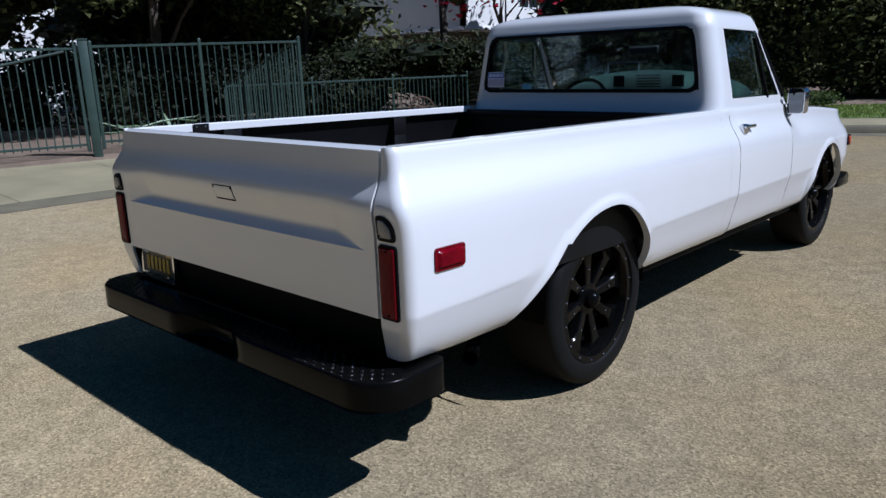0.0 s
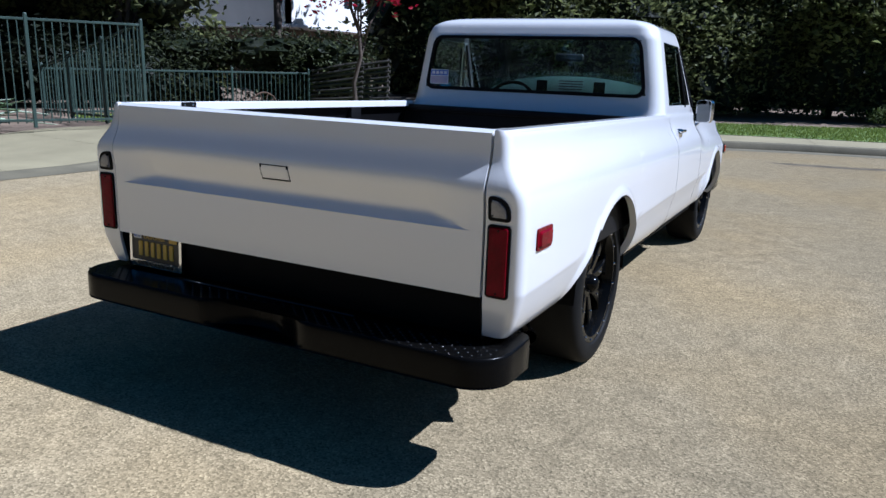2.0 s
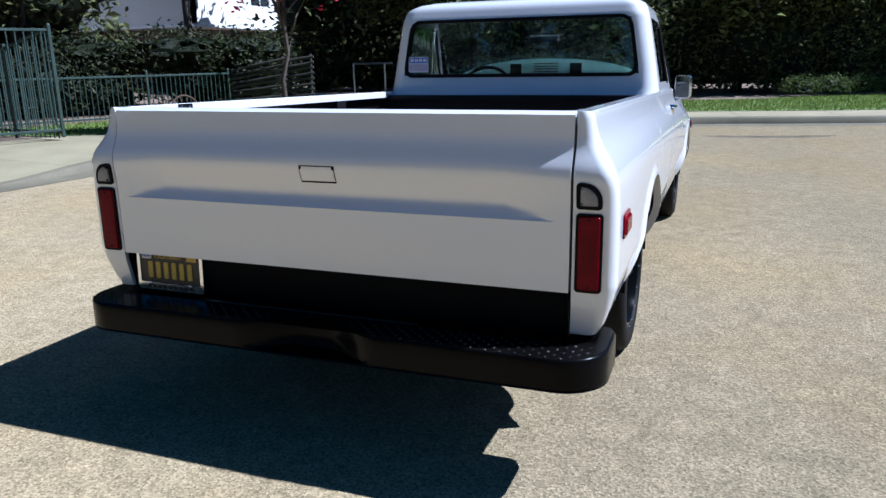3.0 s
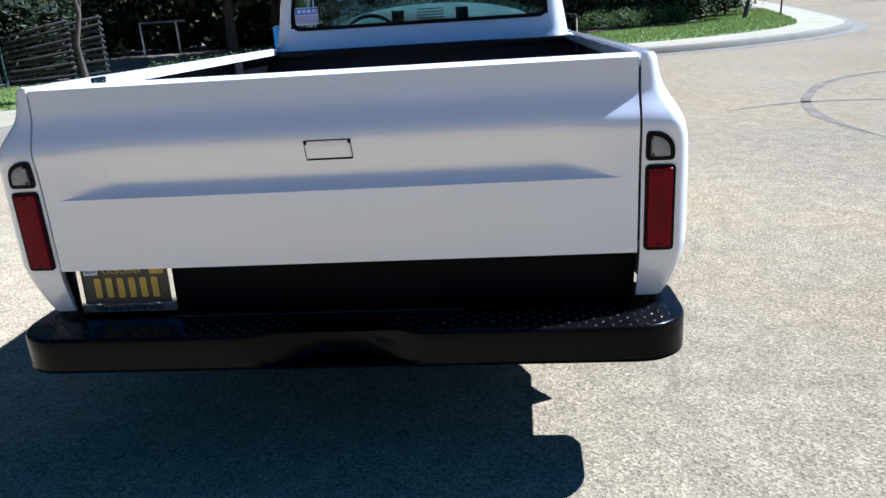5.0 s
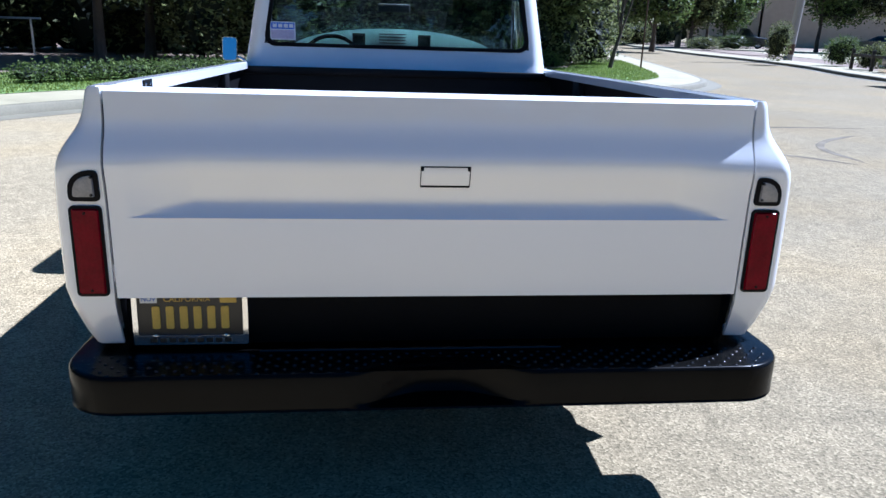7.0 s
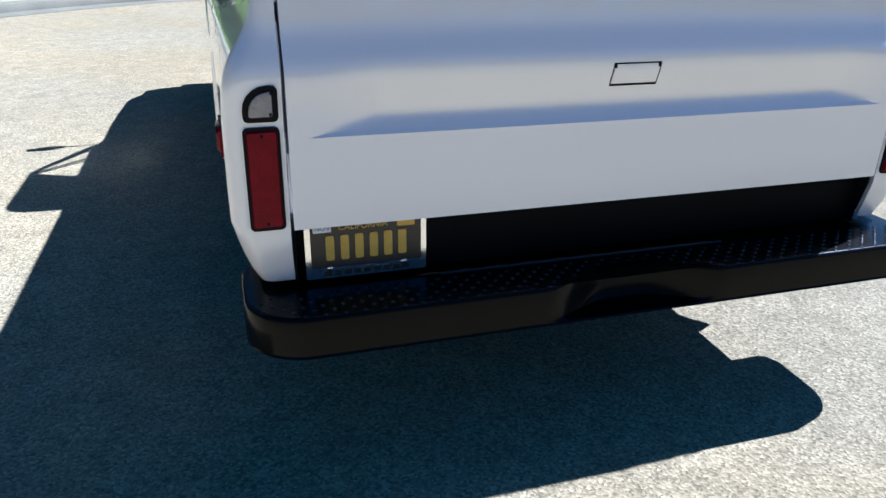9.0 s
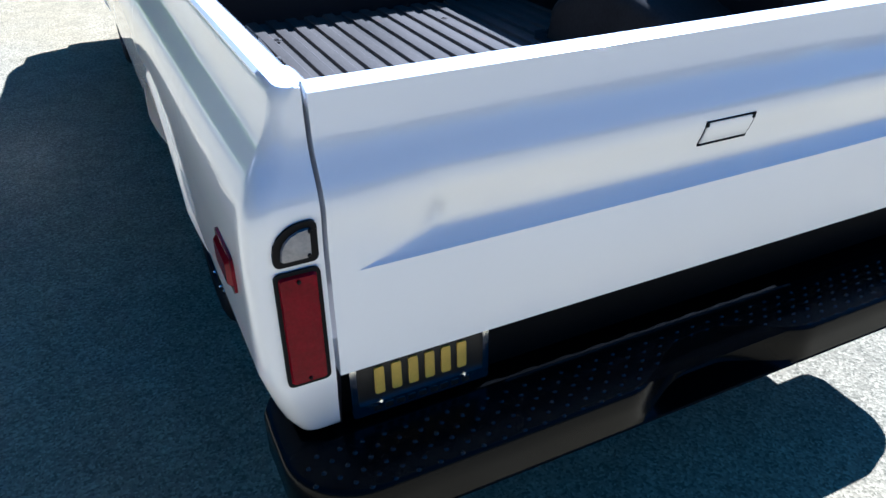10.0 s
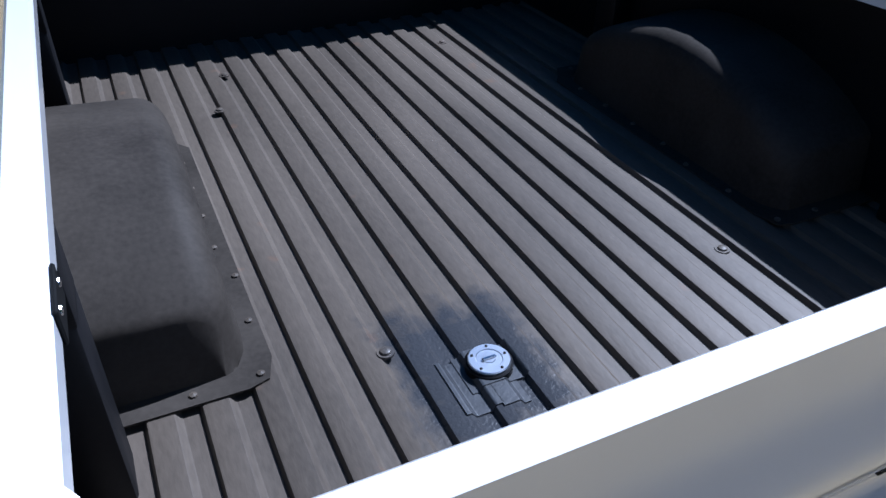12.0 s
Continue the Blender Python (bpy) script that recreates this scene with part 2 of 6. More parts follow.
BARK = material("rough brown bark", (0.07, 0.053, 0.04), 0.9, vary=0.4, scale=6, grain=30, bump=0.9, stretch=(1, 1, 0.3))
STUCCO = material("white stucco", (0.72, 0.71, 0.68), 0.9, vary=0.06, scale=1.5, grain=50, bump=0.25)
TANSTUCCO = material("tan stucco", (0.42, 0.36, 0.26), 0.9, vary=0.08, scale=1.5, grain=50, bump=0.25)
ROOF = material("grey roof shingle", (0.16, 0.15, 0.15), 0.9, vary=0.25, scale=3, grain=30, bump=0.5)
LEAF = leaf_material("dark green leaves", (0.0068, 0.0119, 0.0051), (0.24, 0.26, 0.1), 0.45)
# darker copy of the leaf green, with shade put into its colour
LEAFDARK = leaf_material("deep green shade-darkened leaves", (0.0051, 0.0085, 0.0034), (0.07225, 0.085, 0.034), 0.3)
# near-black leaf green: shade put into the colour, for cores and one hedge
LEAFSHADE = leaf_material("near-black shade-darkened leaves", (0.006, 0.009, 0.004), (0.014, 0.020, 0.008), 0.1)
LEAFBRIGHT = leaf_material("fresh green leaves", (0.0255, 0.04675, 0.0102), (0.1445, 0.187, 0.051))
BLOSSOM = leaf_material("crimson blossom", (0.16, 0.005, 0.015), (0.50, 0.015, 0.05))
YELLOW = material("yellow plate paint", (0.60, 0.40, 0.05), 0.5, vary=0.1, scale=40, grain=200, bump=0.05)
PLATE = material("black plate enamel", (0.012, 0.011, 0.010), 0.35, vary=0.2, scale=30, grain=200, bump=0.05)
WHITEPLASTIC = material("white plastic", (0.75, 0.75, 0.76), 0.4, vary=0.06, scale=30, grain=200, bump=0.03)
BLUEPRINT = material("blue printed vinyl", (0.06, 0.16, 0.62), 0.5, vary=0.15, scale=60, grain=300, bump=0.02)
GREYPRINT = material("pale violet printed paper", (0.50, 0.45, 0.58), 0.6, vary=0.15, scale=60, grain=300, bump=0.02)
POLEWOOD = material("grey utility pole timber", (0.30, 0.28, 0.25), 0.85, vary=0.25, scale=4, grain=40, bump=0.4, stretch=(1, 1, 0.15))
SILVER = material("silver car paint", (0.55, 0.56, 0.57), 0.3, vary=0.03, scale=3, grain=500, bump=0.01, coat=0.8)
DARKCAR = material("dark car paint", (0.02, 0.022, 0.026), 0.3, vary=0.1, scale=3, grain=500, bump=0.01, coat=0.8)
SMEAR = material("faded rubber smear", (0.145, 0.122, 0.088), 0.9, vary=0.4, scale=3, grain=70, bump=0.2, spec=0.05)
AGAVE = material("grey-green succulent leaf", (0.14, 0.20, 0.10), 0.5, vary=0.3, scale=8, grain=60, bump=0.1)
RUST = material("rusty brown iron", (0.075, 0.042, 0.026), 0.85, vary=0.4, scale=12, grain=80, bump=0.4)
SHINGLE = material("brown timber cladding", (0.10, 0.07, 0.05), 0.85, vary=0.3, scale=6, grain=50, bump=0.3)
WINDOWDARK = material("dark window glass", (0.02, 0.025, 0.03), 0.08, vary=0.2, scale=2, grain=10, bump=0.0, spec=0.6)
GRASS = leaf_material("lawn blades", (0.085, 0.125, 0.02), (0.27, 0.33, 0.075), 0.3)
TURF = material("green turf", (0.11, 0.17, 0.038), 0.95, vary=0.35, scale=3, grain=60, bump=0.8)
ASPHALT = asphalt_material()


# ---- builders ----
def finish(name, bm, mat, parent=None, label="", smooth=32):
    me = bpy.data.meshes.new(name)
    bmesh.ops.recalc_face_normals(bm, faces=bm.faces)
    bm.to_mesh(me)
    bm.free()
    for m in (mat if isinstance(mat, (list, tuple)) else [mat]):
        me.materials.append(m)
    if smooth:
        me.polygons.foreach_set("use_smooth", [True] * len(me.polygons))
        me.set_sharp_from_angle(angle=radians(smooth))
    ob = new(name, me)
    ob.parent = parent
    if label:
        tagged(ob, label)
    return ob


def part(name, bm, mat, parent, label="", smooth=32):
    return finish(name, bm, mat, parent, label, smooth)


def empty(name, label, category, group="", m=None, kind=""):
    ob = new(name)
    ob.empty_display_size = 0.1
    if m is not None:
        ob.matrix_world = m
    return tagged(ob, label, category, group, kind)


def grid(bm, rows, wrap=False):
    """A skin over rows of points; rows may wrap round."""
    vs = [[bm.verts.new(p) for p in r] for r in rows]
    for a, b in zip(vs, vs[1:]):
        k = len(a)
        for i in range(k if wrap else k - 1):
            j = (i + 1) % k
            try:
                bm.faces.new((a[i], a[j], b[j], b[i]))
            except ValueError:
                pass
    return vs


def box(bm, x0, x1, y0, y1, z0, z1, bevel=0.0, segs=2):
    g = bmesh.ops.create_cube(bm, size=1.0)
    bmesh.ops.transform(bm, verts=g["verts"], matrix=Matrix.LocRotScale(((x0 + x1) / 2, (y0 + y1) / 2, (z0 + z1) / 2), None, (x1 - x0, y1 - y0, z1 - z0)))
    if bevel:
        es = {e for v in g["verts"] for e in v.link_edges}
        bmesh.ops.bevel(bm, geom=list(es), offset=bevel, segments=segs, affect="EDGES", profile=0.5)


def tube(bm, pts, r, n=8, caps=True):
    """A round rod along points; r is one radius or one for each point."""
    pts = [Vector(p) for p in pts]
    rs = r if isinstance(r, (list, tuple)) else [r] * len(pts)
    rows = []
    for i, p in enumerate(pts):
        d = (pts[min(i + 1, len(pts) - 1)] - pts[max(i - 1, 0)]).normalized()
        u = d.cross(Vector((0, 0, 1)) if abs(d.z) < 0.9 else Vector((1, 0, 0))).normalized()
        w = d.cross(u)
        rows.append([p + rs[i] * (math.cos(a) * u + math.sin(a) * w) for a in [2 * math.pi * k / n for k in range(n)]])
    vs = grid(bm, rows, True)
    if caps:
        bm.faces.new(vs[0])
        bm.faces.new(vs[-1])


def lathe(bm, prof, n=32, axis="x", at=(0, 0, 0)):
    """Turns a profile of (along, radius) round an axis."""
    rows = []
    for a, r in prof:
        row = []
        for k in range(n):
            c, s = r * math.cos(2 * math.pi * k / n), r * math.sin(2 * math.pi * k / n)
            row.append(Vector(at) + Vector({"x": (a, c, s), "y": (c, a, s), "z": (c, s, a)}[axis]))
        rows.append(row)
    return grid(bm, rows, True)


def rounded(x0, x1, z0, z1, r, n=5):
    """The outline of a rectangle with round corners; r one radius or four (from the lower left, counter-clockwise)."""
    r = r if isinstance(r, (list, tuple)) else [r] * 4
    out = []
    for (cx, cz, a0), q in zip(((x0, z0, 180), (x1, z0, 270), (x1, z1, 0), (x0, z1, 90)), r):
        sx, sz = (1 if cx == x0 else -1), (1 if cz == z0 else -1)
        for k in range(n + 1):
            a = radians(a0 + 90 * k / n)
            out.append((cx + sx * q + q * math.cos(a), cz + sz * q + q * math.sin(a)))
    return out


def prism(bm, outline, place):
    """A closed solid between two copies of an outline: place(u, v, side) gives the point, side 0 or 1."""
    a = [bm.verts.new(place(u, v, 0)) for u, v in outline]
    b = [bm.verts.new(place(u, v, 1)) for u, v in outline]
    k = len(a)
    for i in range(k):
        bm.faces.new((a[i], a[(i + 1) % k], b[(i + 1) % k], b[i]))
    bm.faces.new(a)
    bm.faces.new(b)


def curve(keys, z):
    """Straight between (z, value) keys."""
    for (z0, v0), (z1, v1) in zip(keys, keys[1:]):
        if z <= z1:
            return v0 + (v1 - v0) * max(0.0, (z - z0) / (z1 - z0))
    return keys[-1][1]


def smoothstep(a, b, x):
    t = min(1.0, max(0.0, (x - a) / (b - a)))
    return t * t * (3 - 2 * t)


def raw(name, verts, faces, mat, parent=None):
    me = bpy.data.meshes.new(name)
    me.from_pydata(verts, [], faces)
    me.materials.append(mat)
    me.update()
    ob = new(name, me)
    ob.parent = parent
    return ob


# ---- ground, kerbs and paths ----
def smooth_line(pts, step=0.35):
    """Catmull-Rom through points, evenly spaced."""
    P = [Vector((*p, 0)) for p in pts]
    P = [P[0] * 2 - P[1]] + P + [P[-1] * 2 - P[-2]]
    out = []
    for a, b, c, d in zip(P, P[1:], P[2:], P[3:]):
        n = max(2, int((c - b).length / step))
        for k in range(n):
            t = k / n
            out.append(0.5 * (2 * b + (c - a) * t + (2 * a - 5 * b + 4 * c - d) * t * t + (3 * b - a - 3 * c + d) * t ** 3))
    return out + [P[-2]]


def offset(line, w):
    out = []
    for i, p in enumerate(line):
        d = line[min(i + 1, len(line) - 1)] - line[max(i - 1, 0)]
        n = Vector((-d.y, d.x, 0)).normalized()
        out.append(p + n * (w[i] if isinstance(w, list) else w))
    return out


road_bm = bmesh.new()
S = [-400, -120, -40, -16, -8, -4, 0, 4, 8, 16, 40, 120, 400]
grid(road_bm, [[(x, y, 0) for x in S] for y in S])
road = tagged(finish("road", road_bm, ASPHALT), "sun-bleached worn grey asphalt with pale stones", "road", kind="structure")

KERB = smooth_line([(-6.9, -60), (-6.9, -14), (-6.88, -2), (-6.85, 1.0), (-6.6, 3.5), (-6.26, 6.1), (-5.25, 8.55), (-3.64, 10.64), (-1.55, 12.25), (0.89, 13.26), (2.7, 13.65), (4.7, 14.2),
                    (6.3, 15.0), (7.7, 16.05), (8.7, 17.2), (9.45, 18.5), (10.1, 20.6), (10.9, 24), (12.2, 30), (15.0, 44), (20.1, 74)])
RISE = [0.015 + 0.115 * smoothstep(3.9, 5.6, p.y) for p in KERB]
WALKW = [1.3 + 2.3 * (1 - smoothstep(6.2, 8.8, p.y)) + 1.9 * (1 - smoothstep(-4.5, 4.2, p.y)) for p in KERB]


def lift(line, z):
    return [Vector((p.x, p.y, z[i] if isinstance(z, list) else z)) for i, p in enumerate(line)]


kerb_bm = bmesh.new()
grid(kerb_bm, [lift(offset(KERB, -0.42), 0.004), lift(offset(KERB, -0.03), 0.008), lift(offset(KERB, 0.0), [max(0.012, r - 0.015) for r in RISE]), lift(offset(KERB, 0.02), RISE), lift(offset(KERB, 0.16), RISE)])
tagged(finish("kerb", kerb_bm, KERBSTONE, smooth=50), "grey concrete kerb and gutter round the cul-de-sac", "kerb", kind="structure")

walk_in = offset(KERB, [0.165] * len(KERB))
walk_out = offset(KERB, WALKW)
pave = empty("pavement", "pale concrete pavement slabs with tooled joints", "pavement", kind="structure")
acc, start = 0.0, 0
for i in range(1, len(KERB)):
    acc += (KERB[i] - KERB[i - 1]).length
    if acc > 1.5 or i == len(KERB) - 1:
        if KERB[i].y > -12 and KERB[i].y < 70:
            bm = bmesh.new()
            g = 0.004
            ids = list(range(start, i + 1))
            L0, L1 = [], []
            for k in ids:
                a, b = walk_in[k].copy(), walk_out[k].copy()
                d = (KERB[min(k + 1, len(KERB) - 1)] - KERB[max(k - 1, 0)]).normalized()
                sh = d * (g if k == ids[0] else (-g if k == ids[-1] else 0))
                z = RISE[k] + 0.002
                a, b = a + sh, b + sh
                a.z, b.z = z, z + 0.02
                L0.append(a)
                L1.append(b)
            dn = [p - Vector((0, 0, 0.05)) for p in L0], [p - Vector((0, 0, 0.05)) for p in L1]
            grid(bm, [dn[0], L0, [p.lerp(q, 0.5) for p, q in zip(L0, L1)], L1, dn[1]])
            part("slab", bm, CONCRETE, pave, smooth=0)
        acc, start = 0.0, i

# soil behind the pavement, in one sheet
soil_bm = bmesh.new()
edge = lift(offset(KERB, [w - 0.03 for w in WALKW]), [r + 0.012 for r in RISE])
soil_poly = edge + [Vector((-60, 110, 0.14)), Vector((-120, 60, 0.14)), Vector((-120, -60, 0.14))]
soil_bm.faces.new([soil_bm.verts.new(p) for p in soil_poly])
bmesh.ops.triangulate(soil_bm, faces=soil_bm.faces[:])
tagged(finish("ground", soil_bm, DIRT, smooth=0), "dry brown soil under trees behind the fences", "ground", kind="structure")

# lawn
ins = offset(KERB, WALKW)
rim = [Vector((p.x, p.y, RISE[i] + 0.03)) for i, p in enumerate(ins) if p.y > 7.2 and p.y < 30]
lawn_bm = bmesh.new()
inner = [(9.6, 30), (8.0, 27), (6.5, 22.5), (2.0, 19.0), (-3.0, 17.0), (-7.0, 14.6), (-9.7, 12.9), (-12.1, 7.9), (-10.6, 7.4)]
lawn_poly = rim + [Vector((x, y, 0.155)) for x, y in inner]
lawn_bm.faces.new([lawn_bm.verts.new(p) for p in lawn_poly])
bmesh.ops.triangulate(lawn_bm, faces=lawn_bm.faces[:])
lawn = tagged(finish("lawn", lawn_bm, TURF, smooth=0), "mown green lawn in sun beside the pavement", "lawn", kind="structure")


# ---- fences ----
def picket_fence(label, a, b, h, z0, spacing, bar, post_every, post, rails, mat, name="fence"):
    """A metal fence from a to b: round-topped posts, rails and square pickets."""
    a, b = Vector((*a, 0)), Vector((*b, 0))
    L = (b - a).length
    ang = math.degrees(math.atan2((b - a).y, (b - a).x))
    root = empty(name, label, "fence", m=pose(a.x, a.y, z0, 0, 0, ang))
    for rz in rails:
        bm = bmesh.new()
        box(bm, 0, L, -0.018, 0.018, rz - 0.02, rz + 0.02, 0.004, 1)
        part("rail", bm, mat, root)
    bm = bmesh.new()
    box(bm, -bar, bar, -bar, bar, 0.07, h - 0.01, 0.003, 1)
    me = None
    x = spacing
    while x < L - 0.04:
        if me is None:
            ob = part("picket", bm, mat, root)
            me = ob.data
        else:
            ob = new("picket", me)
            ob.parent = root
        ob.location = (x, 0, 0)
        x += spacing
    k = max(1, round(L / post_every))
    for i in range(k + 1):
        bm = bmesh.new()
        box(bm, L * i / k - post, L * i / k + post, -post, post, 0, h + 0.05, 0.008, 1)
        lathe(bm, [(h + 0.045, post * 1.1), (h + 0.06, post * 1.15), (h + 0.075, post * 0.8), (h + 0.08, 0.001)], 10, "z", (L * i / k, 0, 0))
        part("post", bm, mat, root)
    return root


picket_fence("tall dark green metal picket fence beside the apron", (-10.40, 3.93), (-8.9, 7.09), 1.72, 0.2, 0.125, 0.0095, 1.75, 0.028, (0.12, 1.70), FENCE)
picket_fence("tall dark green metal picket gate with square bars", (-11.9, -1.1), (-10.47, 3.70), 1.74, 0.17, 0.125, 0.0095, 2.6, 0.03, (0.12, 1.70), FENCE)
rf = empty("fence", "raked green metal picket fence dropping to the low fence", "fence", m=pose(-8.93, 7.12, 0.14, 0, 0, math.degrees(math.atan2(7.6 - 7.12, -12.4 + 8.93))))
RL = math.hypot(3.47, 0.48)
for z0, z1 in ((1.80, 0.97), (0.14, 0.12)):
    bm = bmesh.new()
    prism(bm, [(0, z0 - 0.02), (RL, z1 - 0.02), (RL, z1 + 0.02), (0, z0 + 0.02)], lambda u, v, q: Vector((u, 0.036 * q - 0.018, v)))
    part("rail", bm, FENCE, rf)
for k in range(1, 29):
    bm = bmesh.new()
    x = RL * k / 29
    box(bm, x - 0.0095, x + 0.0095, -0.0095, 0.0095, 0.03, 1.80 - 0.83 * k / 29, 0.003, 1)
    part("picket", bm, FENCE, rf)
for k in (10, 20):
    bm = bmesh.new()
    x = RL * k / 29 + 0.06
    box(bm, x - 0.028, x + 0.028, -0.028, 0.028, 0, 1.86 - 0.83 * k / 29, 0.008, 1)
    part("post", bm, FENCE, rf)
picket_fence("low dark green metal picket fence along the lawn", (-12.4, 7.6), (-9.9, 13.0), 1.02, 0.1, 0.11, 0.0085, 1.98, 0.025, (0.12, 0.98), FENCE)

# heavy gate post
gp = empty("gate_post", "thick dark green square steel gate post", "post", m=pose(-10.43, 3.82, 0.03, 0, 0, 70))
bm = bmesh.new()
box(bm, -0.075, 0.075, -0.075, 0.075, 0, 1.98, 0.012, 2)
part("post", bm, FENCE, gp)
bm = bmesh.new()
box(bm, -0.085, 0.085, -0.085, 0.085, 1.975, 2.0, 0.006, 1)
part("cap", bm, FENCE, gp)


# ---- trees and hedges ----
def leaves(name, blobs, count, size, mat, parent, seed, lo=0.62, hi=1.06, core=True, core_scale=0.72, flat=0.0):
    """A crown: many small folded leaves round uneven clumps, with gaps, over a ragged near-black core painted as inner
    shade.
    """
    rng = np.random.default_rng(seed)
    B = np.array(blobs, float)
    wts = (B[:, 3] * B[:, 4] + B[:, 4] * B[:, 5] + B[:, 3] * B[:, 5])
    pick = rng.choice(len(B), count, p=wts / wts.sum())
    d = rng.normal(size=(count, 3))
    d /= np.linalg.norm(d, axis=1)[:, None]
    rad = lo + (hi - lo) * rng.random(count) ** 0.6
    c = B[pick, :3] + d * B[pick, 3:6] * rad[:, None]
    c += rng.normal(size=c.shape) * size * 0.8
    c = c[c[:, 2] > 0.12]
    n = len(c)
    u = rng.normal(size=(n, 3))
    u[:, 2] *= 0.6
    u /= np.linalg.norm(u, axis=1)[:, None]
    w = rng.normal(size=(n, 3))
    w -= (w * u).sum(1)[:, None] * u
    w /= np.linalg.norm(w, axis=1)[:, None]
    s = size * (0.55 + 0.9 * rng.random(n))[:, None]
    up = np.cross(u, w) * s * 0.12
    V = np.stack([c - u * s * 0.5, c + w * s * 0.24 + up, c + u * s * 0.5, c - w * s * 0.24 + up], 1).reshape(-1, 3)
    F = np.arange(4 * n).reshape(-1, 4)
    verts, faces = V.tolist(), F.tolist()
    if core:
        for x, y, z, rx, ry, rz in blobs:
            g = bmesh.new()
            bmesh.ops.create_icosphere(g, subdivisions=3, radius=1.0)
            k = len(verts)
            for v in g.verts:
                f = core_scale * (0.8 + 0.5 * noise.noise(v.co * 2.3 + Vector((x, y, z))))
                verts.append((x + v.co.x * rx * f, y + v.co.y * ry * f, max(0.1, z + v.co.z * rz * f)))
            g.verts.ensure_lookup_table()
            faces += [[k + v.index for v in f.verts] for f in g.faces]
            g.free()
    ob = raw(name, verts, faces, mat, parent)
    # core faces carry the shade inside the crown as a near-black colour
    ob.data.materials.append(LEAFSHADE)
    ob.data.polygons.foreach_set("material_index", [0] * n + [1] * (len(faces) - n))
    return ob


def trunk(bm, base, top, r0, r1, rng, bend=0.15, n=10, steps=7):
    a, b = Vector(base), Vector(top)
    pts, rs = [], []
    for i in range(steps + 1):
        t = i / steps
        p = a.lerp(b, t) + Vector((rng.uniform(-1, 1), rng.uniform(-1, 1), 0)) * bend * math.sin(math.pi * t)
        pts.append(p)
        rs.append(r0 + (r1 - r0) * t + (0.35 * r0 * (1 - t) ** 6))
    tube(bm, pts, rs, n)
    return pts


def tree(label, base, height, r, spread, crown_mat, count, leaf, seed, clumps=9, low=0.35, lean=(0, 0), category="tree", limbs=5, crown_label=""):
    rng = random.Random(seed)
    root = empty("tree", label, category, m=pose(*base))
    bm = bmesh.new()
    top = (lean[0], lean[1], height * 0.75)
    pts = trunk(bm, (0, 0, -0.05), top, r, r * 0.35, rng, 0.12)
    blobs = []
    for i in range(clumps):
        a = 2 * math.pi * (i / clumps) + rng.uniform(-0.4, 0.4)
        q = rng.uniform(0.25, 0.85) * spread
        z = height * (low + (0.95 - low) * rng.random())
        blobs.append((lean[0] + q * math.cos(a), lean[1] + q * math.sin(a), z, spread * rng.uniform(0.35, 0.6), spread * rng.uniform(0.35, 0.6), height * rng.uniform(0.10, 0.18)))
    blobs.append((lean[0], lean[1], height * 0.9, spread * 0.55, spread * 0.55, height * 0.14))
    for b in blobs[:limbs]:
        j = rng.randrange(2, 5)
        trunk(bm, pts[j], Vector(b[:3]), r * 0.45, r * 0.1, rng, 0.2, 7, 5)
    part("trunk", bm, BARK, root)
    leaves("crown", blobs, count, leaf, crown_mat, root, seed)
    return root


def hedge(label, blobs, count, leaf, mat, seed, base, name="hedge", category="hedge", **kw):
    root = empty(name, label, category, m=pose(*base))
    step = 4 if name == "hedge" else len(blobs)
    for k in range(0, len(blobs), step):
        some = blobs[k:k + step]
        leaves("foliage", [(x - base[0], y - base[1], z - base[2], a, b, c) for x, y, z, a, b, c in some], count * len(some) // len(blobs), leaf, mat, root, seed + 7 * k, **kw)
    return root


# dense screen of shrubs and trees round the turning circle
def belt(pts, h, depth, n, seed):
    rr = random.Random(seed)
    P = smooth_line(pts, 0.5)
    out = []
    for i in range(n):
        p = P[int((i + 0.5) / n * (len(P) - 1))]
        w = rr.uniform(0.8, 1.25)
        out.append((p.x + rr.uniform(-depth, depth) * 0.5, p.y + rr.uniform(-depth, depth) * 0.5, h * rr.uniform(0.3, 0.55), 1.1 * w, 1.1 * w, h * rr.uniform(0.42, 0.6)))
        out.append((p.x + rr.uniform(-depth, depth) * 0.6, p.y + rr.uniform(-depth, depth) * 0.6, h * rr.uniform(0.6, 0.95), 1.2 * w, 1.2 * w, h * rr.uniform(0.2, 0.35)))
    return out


# this hedge wears the near-black core colour, its shade painted in
hedge("dense dark green shrubs behind the tall fence, shade in the leaf colour", belt([(-19, -3), (-16.5, 4), (-15, 9), (-14.4, 11.5)], 1.75, 1.6, 14, 1), 26000, 0.16, LEAFSHADE, 11, (-16, 6, 0.15))
hedge("low dark green shrubs behind the fence corner, shade in the leaf colour", belt([(-14.4, 12), (-12, 13.6), (-9.6, 14.8)], 1.7, 1.2, 9, 2), 14000, 0.13, LEAFDARK, 12, (-12, 13.6, 0.15))
hedge("dense dark green shrubs behind the low fence", belt([(-14.5, 23.8), (-10, 25), (-5, 26)], 2.6, 1.4, 9, 6), 15000, 0.18, LEAF, 16, (-10, 25, 0.15))
hedge("tall dark green shrubs behind the lawn", belt([(-5, 19.0), (-2, 20.9), (1, 22.4), (4, 24)], 3.4, 1.6, 9, 3), 30000, 0.15, LEAF, 13, (0, 20, 0.15))
hedge("large rounded green hedge behind the lawn", belt([(3.4, 22.6), (5.4, 24.2), (7.6, 26.0), (8.9, 27.4)], 3.1, 1.0, 9, 4), 30000, 0.13, LEAF, 14, (6, 25, 0.15))
